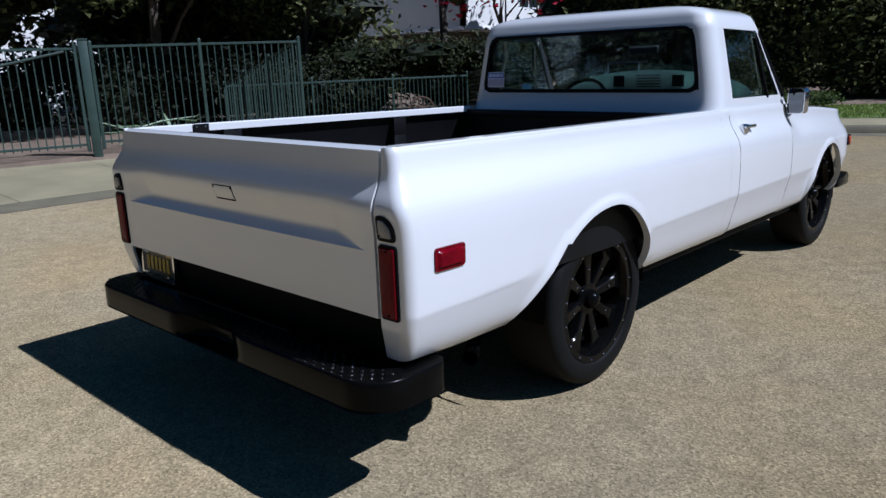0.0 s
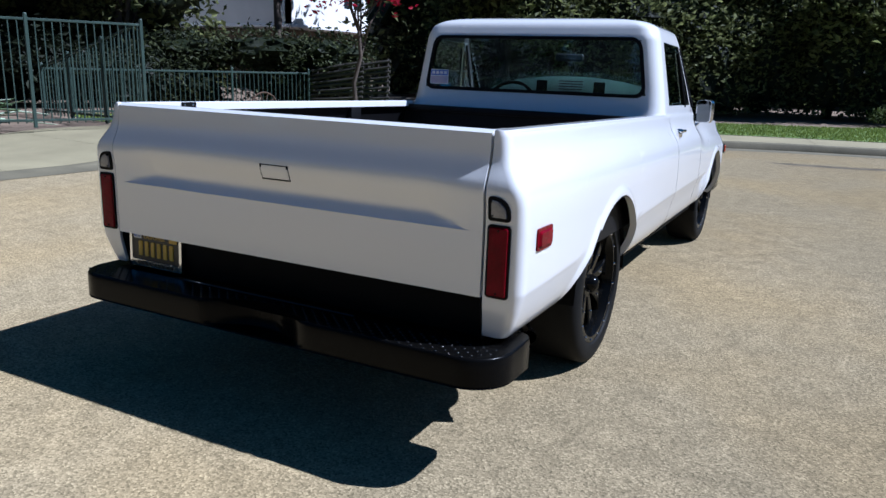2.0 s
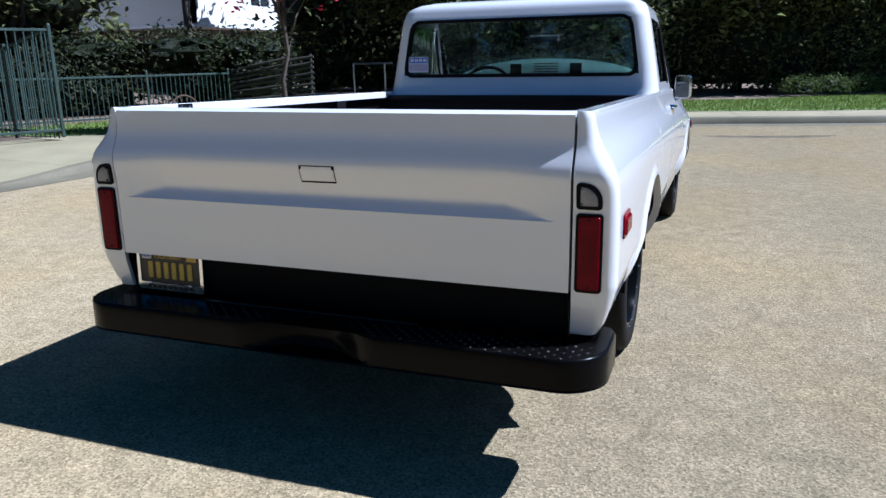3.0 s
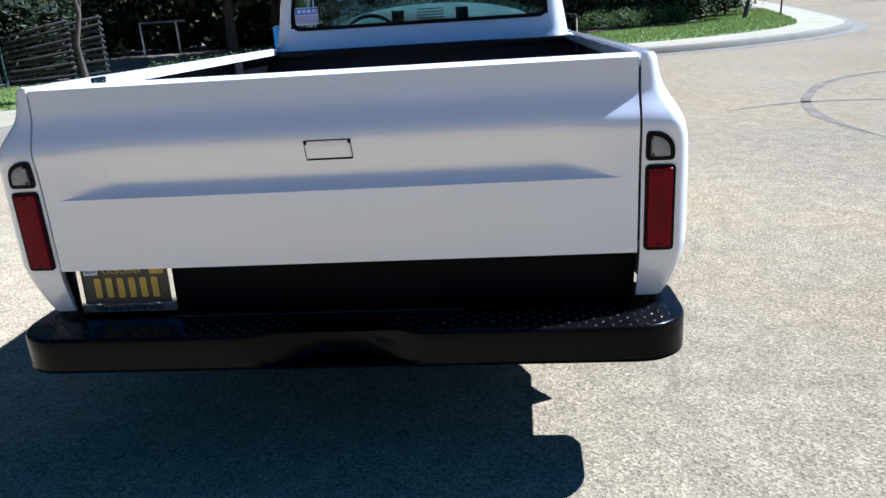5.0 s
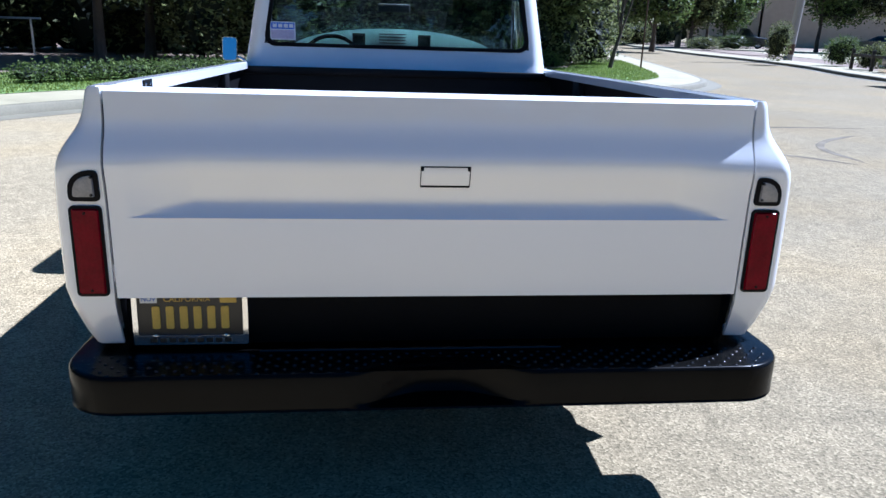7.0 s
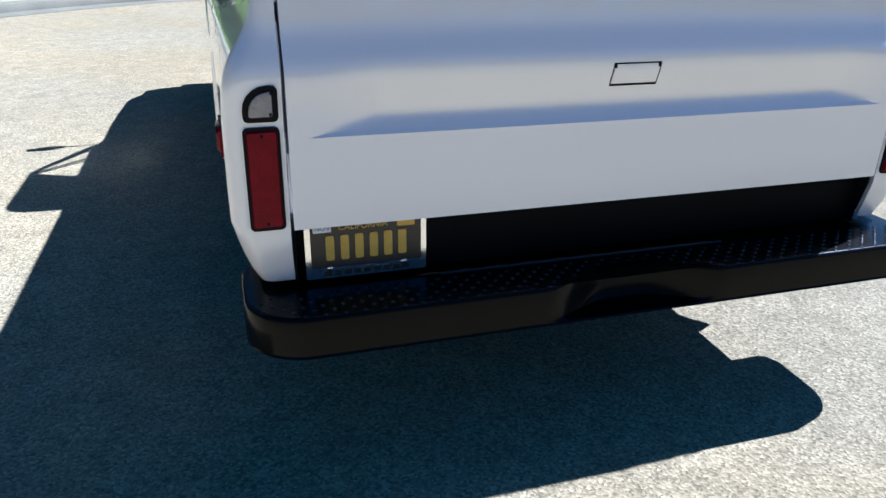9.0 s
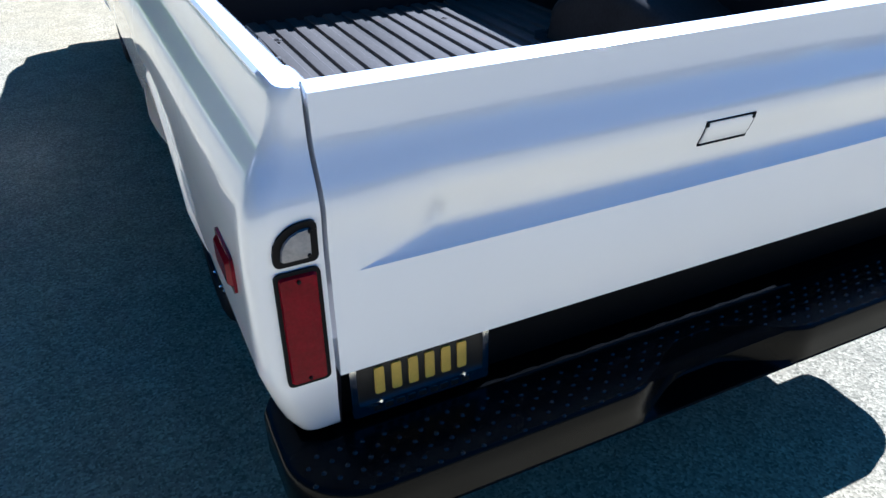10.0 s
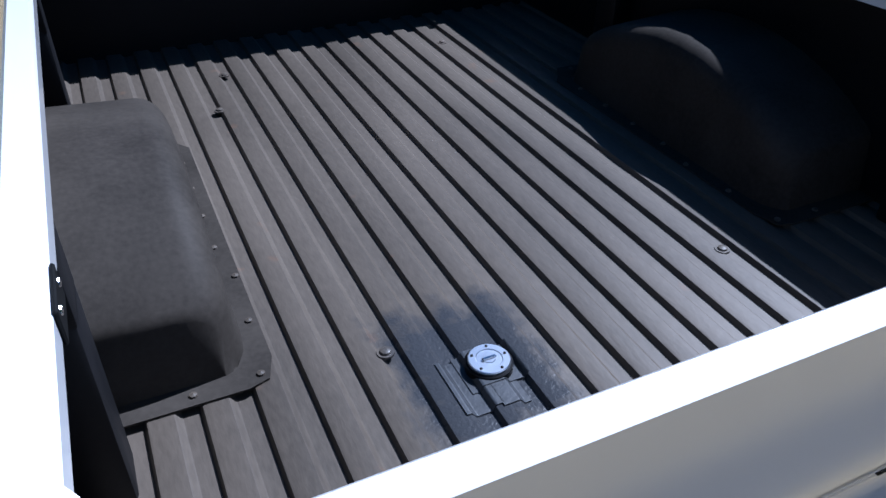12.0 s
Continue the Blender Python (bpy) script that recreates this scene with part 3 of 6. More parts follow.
for k, (x, y, h, sp) in enumerate([(-15.5, 1.5, 7.5, 3.4), (-15.2, 7.6, 7, 3.0), (-15.8, 12.4, 7, 2.8), (-6.9, 18.4, 7.5, 2.6), (-6.2, 20.4, 7, 3.2), (-2.8, 22.2, 7, 3.2), (1.6, 23.6, 6.5, 3.2), (4.8, 25.2, 6.5, 3.0)]):
    tree("tall leafy shade tree with a dark crown", (x, y, 0.13), h, 0.13, sp, LEAF, 16000, 0.2, 30 + k, clumps=11, low=0.50 if k < 3 else 0.36)
# crown in the leaf copy that has shade painted into its green
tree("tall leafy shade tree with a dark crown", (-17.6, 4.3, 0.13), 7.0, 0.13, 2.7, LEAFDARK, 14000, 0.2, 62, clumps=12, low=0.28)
tree("crape myrtle with crimson blossom and a slim trunk", (-6.3, 9.8, 0.13), 4.3, 0.05, 1.25, BLOSSOM, 2600, 0.11, 60, clumps=12, low=0.64, lean=(-0.1, 0))
tree("tall leafy shade tree with a high crown", (-13.0, 15.6, 0.13), 8.0, 0.12, 2.6, LEAF, 12000, 0.2, 61, clumps=10, low=0.60)


# woods beyond, closing the view between the nearer trees
def woods(label, pts, h, n, seed, count, leaf=0.34):
    rr = random.Random(seed)
    P = smooth_line(pts, 1.0)
    blobs = []
    for i in range(n):
        p = P[int((i + 0.5) / n * (len(P) - 1))]
        for lv in range(3):
            s = rr.uniform(0.9, 1.3)
            blobs.append((p.x + rr.uniform(-1, 1), p.y + rr.uniform(-1, 1), h * (0.18 + 0.3 * lv) * rr.uniform(0.9, 1.1), 2.3 * s, 2.3 * s, h * 0.24 * s))
    root = hedge(label, blobs, count, leaf, LEAF, seed, (P[0].x, P[0].y, 0.1), "trees", "trees", core_scale=0.9)
    return tagged(root, kind="stuff")


woods("dense dark woods behind the garden", [(-27, -16), (-24, -6), (-22.5, -1)], 8.5, 9, 71, 16000)
woods("dense dark woods behind the garden", [(-21.5, 9.5), (-19.8, 14.0), (-18.8, 17.0)], 6.5, 5, 72, 12000)
woods("dense dark woods behind the lawn", [(-14.5, 24), (-9, 27), (-3, 30), (2, 33), (7, 37), (11, 46)], 9.0, 16, 73, 30000)
woods("tall dark trees across the road behind the camera", [(-32, -14), (-24, -26), (-10, -34), (6, -38), (24, -34), (40, -22), (52, -6)], 9.0, 26, 75, 12000, 0.6)
hedge("low clipped green hedge along the lawn edge", [(-6.1 + 3.6 * k / 17, 12.2 + 4.3 * k / 17, 0.28, 0.42, 0.42, 0.20) for k in range(18)], 12000, 0.07, LEAFBRIGHT, 15, (-4.3, 14.3, 0.13))
# ---- the pickup ----
RAKE = 1.4
truck = empty("pickup_truck", "white long-bed pickup truck with black wheels, parked on asphalt", "pickup truck", m=pose(0, -0.024, 0.008, -RAKE, 0, 0))
SLOPE = math.tan(radians(RAKE))
SIDE = [(0.40, 0.87), (0.46, 0.915), (0.485, 0.934), (0.51, 0.955), (0.54, 0.972), (0.58, 0.986), (0.62, 0.997), (0.645, 1.0033), (0.654, 1.0055), (0.660, 1.0078), (0.668, 1.009), (0.75, 1.0095), (0.89, 1.008), (0.95, 1.005), (0.985, 1.001),
        (1.02, 0.992), (1.055, 0.974), (1.085, 0.954), (1.115, 0.937), (1.15, 0.926), (1.185, 0.920), (1.197, 0.912)]
LEVELS = [0.485, 0.50, 0.52, 0.545, 0.57, 0.60, 0.625, 0.642, 0.652, 0.658, 0.664, 0.675, 0.69, 0.71, 0.74, 0.77, 0.80, 0.83, 0.86, 0.89, 0.92, 0.95, 0.975, 1.0, 1.02, 1.04, 1.06, 1.08, 1.10, 1.12, 1.14, 1.16, 1.175, 1.187, 1.197]
TGX = 0.868


def side_x(z):
    return curve(SIDE, z)


REAR = [(0.59, -0.0385), (0.648, -0.039), (0.868, -0.043), (0.95, -0.046), (0.99, -0.053), (1.015, -0.055), (1.03, -0.050), (1.095, -0.018), (1.115, -0.0145), (1.196, -0.0115), (1.23, -0.0115)]


def rear_y(z):
    """The rear face of the box: a soft ridge over the lamps and a slope above it."""
    if z < 0.62:
        return REAR[0][1] + (0.62 - z) * 0.22
    return sum(curve(REAR, z + d) for d in (-0.024, -0.016, -0.008, 0.0, 0.008, 0.016, 0.024)) / 7


def arch(y, yc, zc, af, ar, b):
    q = (y - yc) / (af if y > yc else ar)
    return zc + b * math.sqrt(1 - q * q) if abs(q) < 1 else -1


def skin(y0, y1, zb, zt, arch_of=None, arch_span=None, n=14, rows=30, sgn=1, back_corner=False, front_corner=0.0, top=None):
    """One outer side panel, with its wheel opening and a returned edge."""
    ys = [y0 + (y1 - y0) * i / n for i in range(n + 1)]
    if arch_span:
        a, b = arch_span
        ys = [y for y in ys if y < a - 0.02 or y > b + 0.02] + [a + (b - a) * (0.5 - 0.5 * math.cos(math.pi * k / 56)) for k in range(57)]
        ys.sort()
    cols = []
    for y in ys:
        zz = max(zb + (0.02 * (1 - smoothstep(0.02, 0.3, y)) if back_corner else 0.0), arch_of(y) if arch_of else -1)
        zT = top(y) if top else zt
        col = []
        for level in LEVELS:
            t = (level - 0.485) / 0.712
            z = zz + (zT - zz) * t
            x = side_x(z * 1.195 / zT if z > 0.9 and top else z)
            z += (0.0225 * min(y, 2.4) + 0.013 * max(0.0, y - 2.4)) * smoothstep(0.485, 0.6, z) * (1 - smoothstep(0.72, 0.95, z)) * smoothstep(0.0, 0.05, z - zz)
            if front_corner:
                x -= 0.16 * smoothstep(y1 - front_corner, y1, y) ** 2
            flare = 0.0
            if arch_of and arch_of(y) > 0:
                flare = 0.010 * (1 - smoothstep(0.022, 0.045, z - zz)) * smoothstep(0.49, 0.62, arch_of(y))
            col.append(Vector((sgn * (x + flare), y, z)))
        inn = [Vector((sgn * (abs(col[0].x) - 0.035), y, col[0].z + 0.006))]
        cols.append(inn + col)
    if back_corner:
        first = []
        for k in (0, 1, 2, 3, 4, 5):
            a = radians(90 * k / 5)
            new_col = []
            for p in cols[0]:
                z = p.z
                yr = rear_y(z) + 0.004
                xo = abs(p.x)
                r = min(0.042, xo - TGX - 0.008, 0.027 - yr)
                new_col.append(Vector((sgn * (xo - r + r * math.sin(a)), yr + r - r * math.cos(a), z)))
            first.append(new_col)
        seam = [Vector((sgn * (TGX + 0.006 - 0.05 * max(0.0, 0.6 - p.z)), rear_y(p.z) + 0.004, p.z)) for p in cols[0]]
        seam2 = [Vector((p.x, p.y + 0.012, p.z)) for p in seam]
        cols = [seam2, seam] + first + cols
    bm = bmesh.new()
    grid(bm, cols)
    return bm


def rear_arch(y):
    rim = arch(y, 1.2, 0.45, 0.39, 0.49, 0.412)
    return max(rim, 0.757 - 0.937 * (0.84 - y)) if 0.53 < y < 0.86 else rim


def front_arch(y):
    return arch(y, 4.32, 0.45, 0.325, 0.40, 0.43)


def fender_top(y):
    return 1.195 - 0.045 * smoothstep(3.4, 3.7, y) - 0.06 * smoothstep(3.9, 5.1, y)


BED_Y1, CAB_Y0, DOOR0, DOOR1, NOSE = 2.478, 2.4785, 2.60, 3.47, 5.12
for sgn in (1, -1):
    bm = skin(0.03, BED_Y1, 0.485, 1.197, rear_arch, (0.545, 1.589), 22, 30, sgn, True)
    side = part("bed_side", bm, WHITE, truck)
    # rail
    bm = bmesh.new()
    rows = []
    for y in (-0.0068, -0.004, 0.0, 0.005, 0.013, 0.0265, 0.10, 0.115, BED_Y1 - 0.05, BED_Y1):
        w = 0.852 if y < 0.105 else 0.862
        if y < 0.0268:
            q = 0.8775 + math.sqrt(max(0.0, 0.035 ** 2 - (0.027 - y) ** 2))
            q, d, e = max(q, TGX + 0.019), 0.004 * (y < -0.006), TGX + 0.007 + (w - TGX - 0.007) * smoothstep(0.012, 0.027, y)
            rows.append([(sgn * u, y, z) for u, z in ((q + 0.003, 1.180), (q + 0.0015, 1.190 - d), (q - 0.003, 1.198 - d), (e + 0.008, 1.1995 - d), (e, 1.192 - d), (e, 1.16))])
        else:
            rows.append([(sgn * u, y, z) for u, z in ((0.919, 1.180), (0.917, 1.193), (0.910, 1.199), (w + 0.008, 1.200), (w, 1.194), (w, 1.162))])
    bm.faces.new(grid(bm, rows)[0])
    part("rail", bm, WHITE, truck)
    # inner wall
    bm = bmesh.new()
    grid(bm, [[(sgn * 0.862, y, 1.163), (sgn * 0.885, y, 1.160), (sgn * 0.905, y, 1.10), (sgn * 0.935, y, 0.98), (sgn * 0.945, y, 0.65)] for y in [0.05 + 2.417 * k / 12 for k in range(13)]])
    part("inner_wall", bm, WALLBLACK, truck, "black painted inner bed wall")
    # stiffening posts inside
    for y in (0.56, 1.78):
        bm = bmesh.new()
        box(bm, min(sgn * 0.866, sgn * 0.944), max(sgn * 0.866, sgn * 0.944), y - 0.055, y + 0.055, 0.69, 1.06, 0.012)
        box(bm, min(sgn * 0.866, sgn * 0.914), max(sgn * 0.866, sgn * 0.914), y - 0.055, y + 0.055, 1.04, 1.165, 0.006)
        part("stake_pocket", bm, WALLBLACK, truck)
    # rear roll under the lamp and post
    bm = bmesh.new()
    grid(bm, [[(sgn * (TGX - 0.004 - 0.012 * max(0, 0.6 - z)), rear_y(z) + q, z) for z in (0.485, 0.55, 0.62, 0.8, 1.0, 1.15, 1.19)] for q in (0.012, 0.10)])
    part("jamb", bm, WALLBLACK, truck)
    # front of the cab, door and fender
    bm = skin(CAB_Y0, DOOR0 - 0.003, 0.485, 1.197, None, None, 4, 30, sgn)
    part("cab_corner", bm, WHITE, truck)
    door = part("door", skin(DOOR0 + 0.003, DOOR1 - 0.003, 0.50, 1.200, None, None, 10, 30, sgn), WHITE, truck)
    part("front_fender", skin(DOOR1 + 0.003, NOSE, 0.485, 1.14, front_arch, (3.921, 4.644), 22, 30, sgn, False, 0.5, top=fender_top), WHITE, truck)
    for yd in (DOOR0, DOOR1):
        bm = bmesh.new()
        grid(bm, [[(sgn * (side_x(z) - 0.03), y, z) for z in (0.50, 0.8, 1.1, 1.19)] for y in (yd - 0.02, yd + 0.02)])
        part("door_gap", bm, BLACKFLAT, truck)
    bm = bmesh.new()
    box(bm, min(sgn * 0.86, sgn * 0.91), max(sgn * 0.86, sgn * 0.91), 1.55, 3.85, 0.44, 0.50, 0.01)
    part("rocker", bm, BLACKFLAT, truck)

# tailgate
def press_share(x):
    """The pressed ledge tapers to a point at both ends."""
    return min(1.0, max(0.0, (0.815 - abs(x)) / 0.16))


def hollow(x, z):
    """Depth of the pressing: a steep ledge below, rolling out again to the ridge above."""
    k = press_share(x)
    top, deep = 0.868 + 0.037 * k, 0.033 * k
    if z <= 0.868:
        dip = 0.0
    elif z <= top:
        dip = deep * (z - 0.868) / (top - 0.868)
    else:
        dip = deep * max(0.0, 1 - (z - top) / (1.05 - top)) ** 1.4
    return dip


def tail_point(x, z):
    """The outer face of the tailgate, with the upper side of its pressing rounded off."""
    dip = hollow(x, z)
    soft = smoothstep(0.868, 0.886, z)
    if soft > 0:
        dip += soft * (sum((1 - abs(d) / 8) * hollow(x, z + 0.003 * d) for d in range(-7, 8)) / 8 - dip)
    crown = 0.006 * (1 - (x / 0.866) ** 2) * smoothstep(0.65, 0.78, z) * (1 - smoothstep(1.06, 1.19, z))
    return Vector((x, rear_y(z) + dip - crown, z))


def tail_levels(x):
    h = max(0.037 * press_share(x), 0.0015)
    return ([0.648, 0.652, 0.66, 0.70, 0.74, 0.78, 0.82, 0.85, 0.862, 0.8665] + [0.868 + h * k / 9 for k in range(10)]
            + [0.868 + h + (1.02 - 0.868 - h) * k / 24 for k in range(1, 25)] + [1.026, 1.032, 1.039, 1.047, 1.06, 1.075, 1.088, 1.095, 1.102, 1.109, 1.118, 1.13, 1.15, 1.178, 1.188])


bm = bmesh.new()
half = [0.03 * k for k in range(22)] + [0.655 + 0.16 * k / 24 for k in range(25)] + [0.83, 0.85, 0.866]
xs = [-x for x in reversed(half[1:])] + half
cols = [[tail_point(x, z) for z in tail_levels(x)] for x in xs]
rows = [[(x, rear_y(0.648), 0.646) for x in xs]] + [list(r) for r in zip(*cols)]
rows += [[(x, y, z) for x in xs] for y, z in ((0.003, 1.196), (0.010, 1.199), (0.022, 1.199), (0.028, 1.193), (0.028, 0.75), (0.02, 0.646))]
vs = grid(bm, rows)
bm.faces.new([r[0] for r in vs])
bm.faces.new([r[-1] for r in vs])
gate = part("tailgate", bm, WHITE, truck)

# handle: a flush paddle with dark edges
def on_gate(x, z, out=0.0):
    p = tail_point(x, z)
    return (p.x, p.y - out, p.z)


LX0, LX1, LZ0, LZ1 = -0.061, 0.072, 0.957, 1.012
bm = bmesh.new()
tube(bm, [on_gate(LX0, LZ1, 0.001), on_gate(LX1, LZ1, 0.001)], 0.0019, 6)
part("latch_edge", bm, BLACKFLAT, gate, "thin dark gap over the latch paddle")
for x in (LX0, LX1):
    bm = bmesh.new()
    tube(bm, [on_gate(x, LZ1 + (LZ0 - LZ1) * k / 5, 0.0006) for k in range(6)], 0.0011, 6)
    part("latch_edge", bm, BLACKFLAT, gate)
    bm = bmesh.new()
    box(bm, -0.004, 0.004, -0.003, 0.004, -0.006, 0.006, 0.001, 1)
    peg = part("latch_pivot", bm, BLACKFLAT, gate)
    peg.location = on_gate(x + (0.004 if x < 0 else -0.004), LZ1 - 0.005, 0.0)
bm = bmesh.new()
grid(bm, [[on_gate(x, z, o) for z, o in ((LZ0 + 0.003, -0.004), (LZ0 + 0.003, 0.002), (LZ0 + 0.012, 0.0025), (LZ0 + 0.022, 0.0025), (LZ0 + 0.032, 0.0025), (LZ0 + 0.042, 0.0025), (LZ1 - 0.004, 0.001), (LZ1 - 0.004, -0.004))] for x in [LX0 + 0.003 + (LX1 - LX0 - 0.006) * k / 4 for k in range(5)]])
part("latch_paddle", bm, WHITE, gate)
# flat black strip drawn as the shadow along the paddle's lower edge
bm = bmesh.new()
box(bm, LX0, LX1, -0.003, 0.003, -0.0032, 0.0022, 0.001, 1)
lip = part("latch_shadow_lip", bm, BLACKFLAT, gate)
lip.location = (0, on_gate(0, LZ0, 0.0)[1], LZ0)

# lamps in the rear corners
def lamp(sgn, x0, x1, z0, z1, r, mat, name):
    def face(u, v, out):
        return Vector((sgn * u, rear_y(v) + 0.006 - out, v))
    bm = bmesh.new()
    prism(bm, rounded(x0, x1, z0, z1, r), lambda u, v, s: face(u, v, 0.008 - 0.02 * s))
    housing = part(name, bm, GASKET, truck)
    m = 0.007 if mat is RED else 0.012
    bm = bmesh.new()
    rr = [max(0.003, q - m * 0.7) for q in r]
    o1 = rounded(x0 + m, x1 - m, z0 + m, z1 - m, rr)
    cx, cz = (x0 + x1) / 2, (z0 + z1) / 2
    a = [face(u, v, 0.008) for u, v in o1]
    b = [face(cx + (u - cx) * 0.93, cz + (v - cz) * 0.97, 0.014) for u, v in o1]
    c = [face(cx + (u - cx) * 0.5, cz + (v - cz) * 0.5, 0.017) for u, v in o1]
    vs = grid(bm, [a, b, c], True)
    bm.faces.new(vs[-1])
    part("lens", bm, mat, housing)
    for px, pz in (((cx, z1 - 0.018), (cx, z0 + 0.018)) if z1 - z0 > 0.15 else ((x0 + 0.018, z0 + 0.018), (x0 + 0.014, z1 - 0.016))):
        bm = bmesh.new()
        p = face(px, pz, 0.015)
        lathe(bm, [(-0.003, 0.001), (-0.003, 0.0035), (0.006, 0.004)], 8, "y", p)
        part("screw", bm, GASKET, housing)


for sgn in (1, -1):
    lamp(sgn, 0.884, 0.966, 0.652, 0.899, [0.012] * 4, RED, "tail_lamp")
    lamp(sgn, 0.884, 0.962, 0.911, 0.992, [0.012, 0.012, 0.055, 0.012], CLEAR, "reverse_lamp")

# side markers
def marker(sgn, y0, y1, z0, z1, mat):
    bm = bmesh.new()
    prism(bm, rounded(y0, y1, z0, z1, 0.012), lambda u, v, s: Vector((sgn * (side_x(v) + 0.006 - 0.03 * s), u, v)))
    h = part("side_marker", bm, GASKET if mat is ORANGE else RED, truck)
    bm = bmesh.new()
    m = 0.010
    o1 = rounded(y0 + m, y1 - m, z0 + m, z1 - m, 0.008)
    cy, cz = (y0 + y1) / 2, (z0 + z1) / 2
    vs = grid(bm, [[(sgn * (side_x(v) + 0.006), u, v) for u, v in o1], [(sgn * (side_x(v) + 0.014), cy + (u - cy) * 0.85, cz + (v - cz) * 0.8) for u, v in o1]], True)
    bm.faces.new(vs[-1])
    part("lens", bm, mat, h)


for sgn in (1, -1):
    marker(sgn, 0.080, 0.226, 0.800, 0.877, RED)
    marker(sgn, 4.74, 4.80, 0.83, 0.91, ORANGE)

# box floor: pressed ribs
bm = bmesh.new()
rows = []
PITCH, FZ = 0.0934, 0.680
xs = []
for k in range(-11, 12):
    x = PITCH * k - 0.088
    xs += [(x, FZ), (x + 0.042, FZ), (x + 0.045, FZ - 0.002), (x + 0.052, FZ - 0.011), (x + 0.055, FZ - 0.013), (x + 0.085, FZ - 0.013), (x + 0.0905, FZ - 0.001)]
xs = [(x, z) for x, z in xs if -0.946 <= x <= 0.946]
xs_floor = list(xs)
for y in [0.03 + 2.45 * i / 30 for i in range(31)]:
    rows.append([(x, y, z + 0.018 * y - 0.02 * (1 if y < 0.035 else 0)) for x, z in xs])
grid(bm, rows)
floor_bed = part("bed_floor", bm, LINER, truck, "weathered dark ribbed steel bed floor", smooth=20)

# bulkhead
bm = bmesh.new()
grid(bm, [[(w * (q / 8 - 1), 2.455 + (0.008 if q % 2 else 0.0), z) for q in range(17)] for z, w in ((0.64, 0.948), (0.98, 0.938), (1.10, 0.908), (1.14, 0.897))])
part("bulkhead", bm, WALLBLACK, truck, "black front wall of the cargo bed")
bm = bmesh.new()
box(bm, -0.90, 0.90, 2.430, 2.462, 1.135, 1.178, 0.008)
part("bulkhead_rail", bm, WALLBLACK, truck)

# wheel tubs: an upright foot, a crease, and a rounded hump
TUBLINE = [(0.719, 0.0), (0.722, 0.02), (0.738, 0.135), (0.743, 0.146), (0.752, 0.154), (0.77, 0.166), (0.82, 0.197), (0.9, 0.236), (1.0, 0.268), (1.1, 0.287), (1.19, 0.292), (1.28, 0.287), (1.38, 0.268), (1.48, 0.236),
           (1.56, 0.197), (1.61, 0.166), (1.635, 0.150), (1.643, 0.135), (1.664, 0.0)]
for sgn in (1, -1):
    bm = bmesh.new()
    G = []
    for yy, h in TUBLINE:
        end = min(yy - 0.719, 1.664 - yy)
        xi, xo = 0.645 + 0.035 * (1 - smoothstep(0.0, 0.07, end)), 0.94
        r = min(0.065, h * 0.5)
        base = FZ + 0.018 * yy
        line = [(sgn * (xi - 0.004), yy, base - 0.006), (sgn * (xi + 0.006), yy, base + max(0.0, h - r) * 0.5)]
        for kq in range(8):
            b = radians(90 * kq / 7)
            line.append((sgn * (xi + 0.012 + r - r * math.cos(b)), yy, base + h - r + r * math.sin(b)))
        line.append((sgn * xo, yy, base + h + (0.012 if h > 0.05 else 0.0)))
        G.append(line)
    grid(bm, G)
    part("wheel_tub", bm, TUB, truck, "dusty black wheel tub in the cargo bed", smooth=48)

# rear roll pan and licence plate
bm = bmesh.new()
grid(bm, [[(x, y, z) for x in (-0.865, -0.4, 0, 0.4, 0.865)] for y, z in ((0.045, 0.645), (0.034, 0.640), (0.030, 0.630), (0.024, 0.60), (0.026, 0.54), (0.04, 0.46), (0.07, 0.40))])
part("roll_pan", bm, BLACKFLAT, truck, "black panel under the tailgate")

# bumper
FACE, CORNER, HALF = -0.187, 0.15, 1.0
Z0, Z1 = 0.370, 0.4825


def bumper_face(x):
    """How far back the top edge stands, with a scooped middle."""
    return FACE + 0.095 * (1 - smoothstep(0.04, 0.27, abs(x)))


def inset(p, q):
    return p[0] * (1 - q / HALF), p[1] + q


def lip(p):
    """The lower front edge runs straight under the scoop."""
    return FACE if p[1] < 0 and abs(p[0]) < 0.3 else p[1]


def ledge(p, share):
    """Part of the way from the lower lip back to the scooped face."""
    return p[0], lip(p) + (p[1] - lip(p)) * share


bm = bmesh.new()
outline = []
for k in range(13):
    a = radians(180 - 90 * k / 12)
    outline.append((-HALF + CORNER + CORNER * math.cos(a), FACE + CORNER - CORNER * math.sin(a)))
for x in [-0.83 + 1.66 * k / 80 for k in range(81)]:
    outline.append((x, bumper_face(x)))
for k in range(13):
    a = radians(90 - 90 * k / 12)
    outline.append((HALF - CORNER + CORNER * math.cos(a), FACE + CORNER - CORNER * math.sin(a)))
full = [(-0.962, 0.148), (-0.985, 0.14), (-HALF, 0.11), (-HALF, 0.04)] + outline + [(HALF, 0.04), (HALF, 0.11), (0.985, 0.14), (0.962, 0.148)]
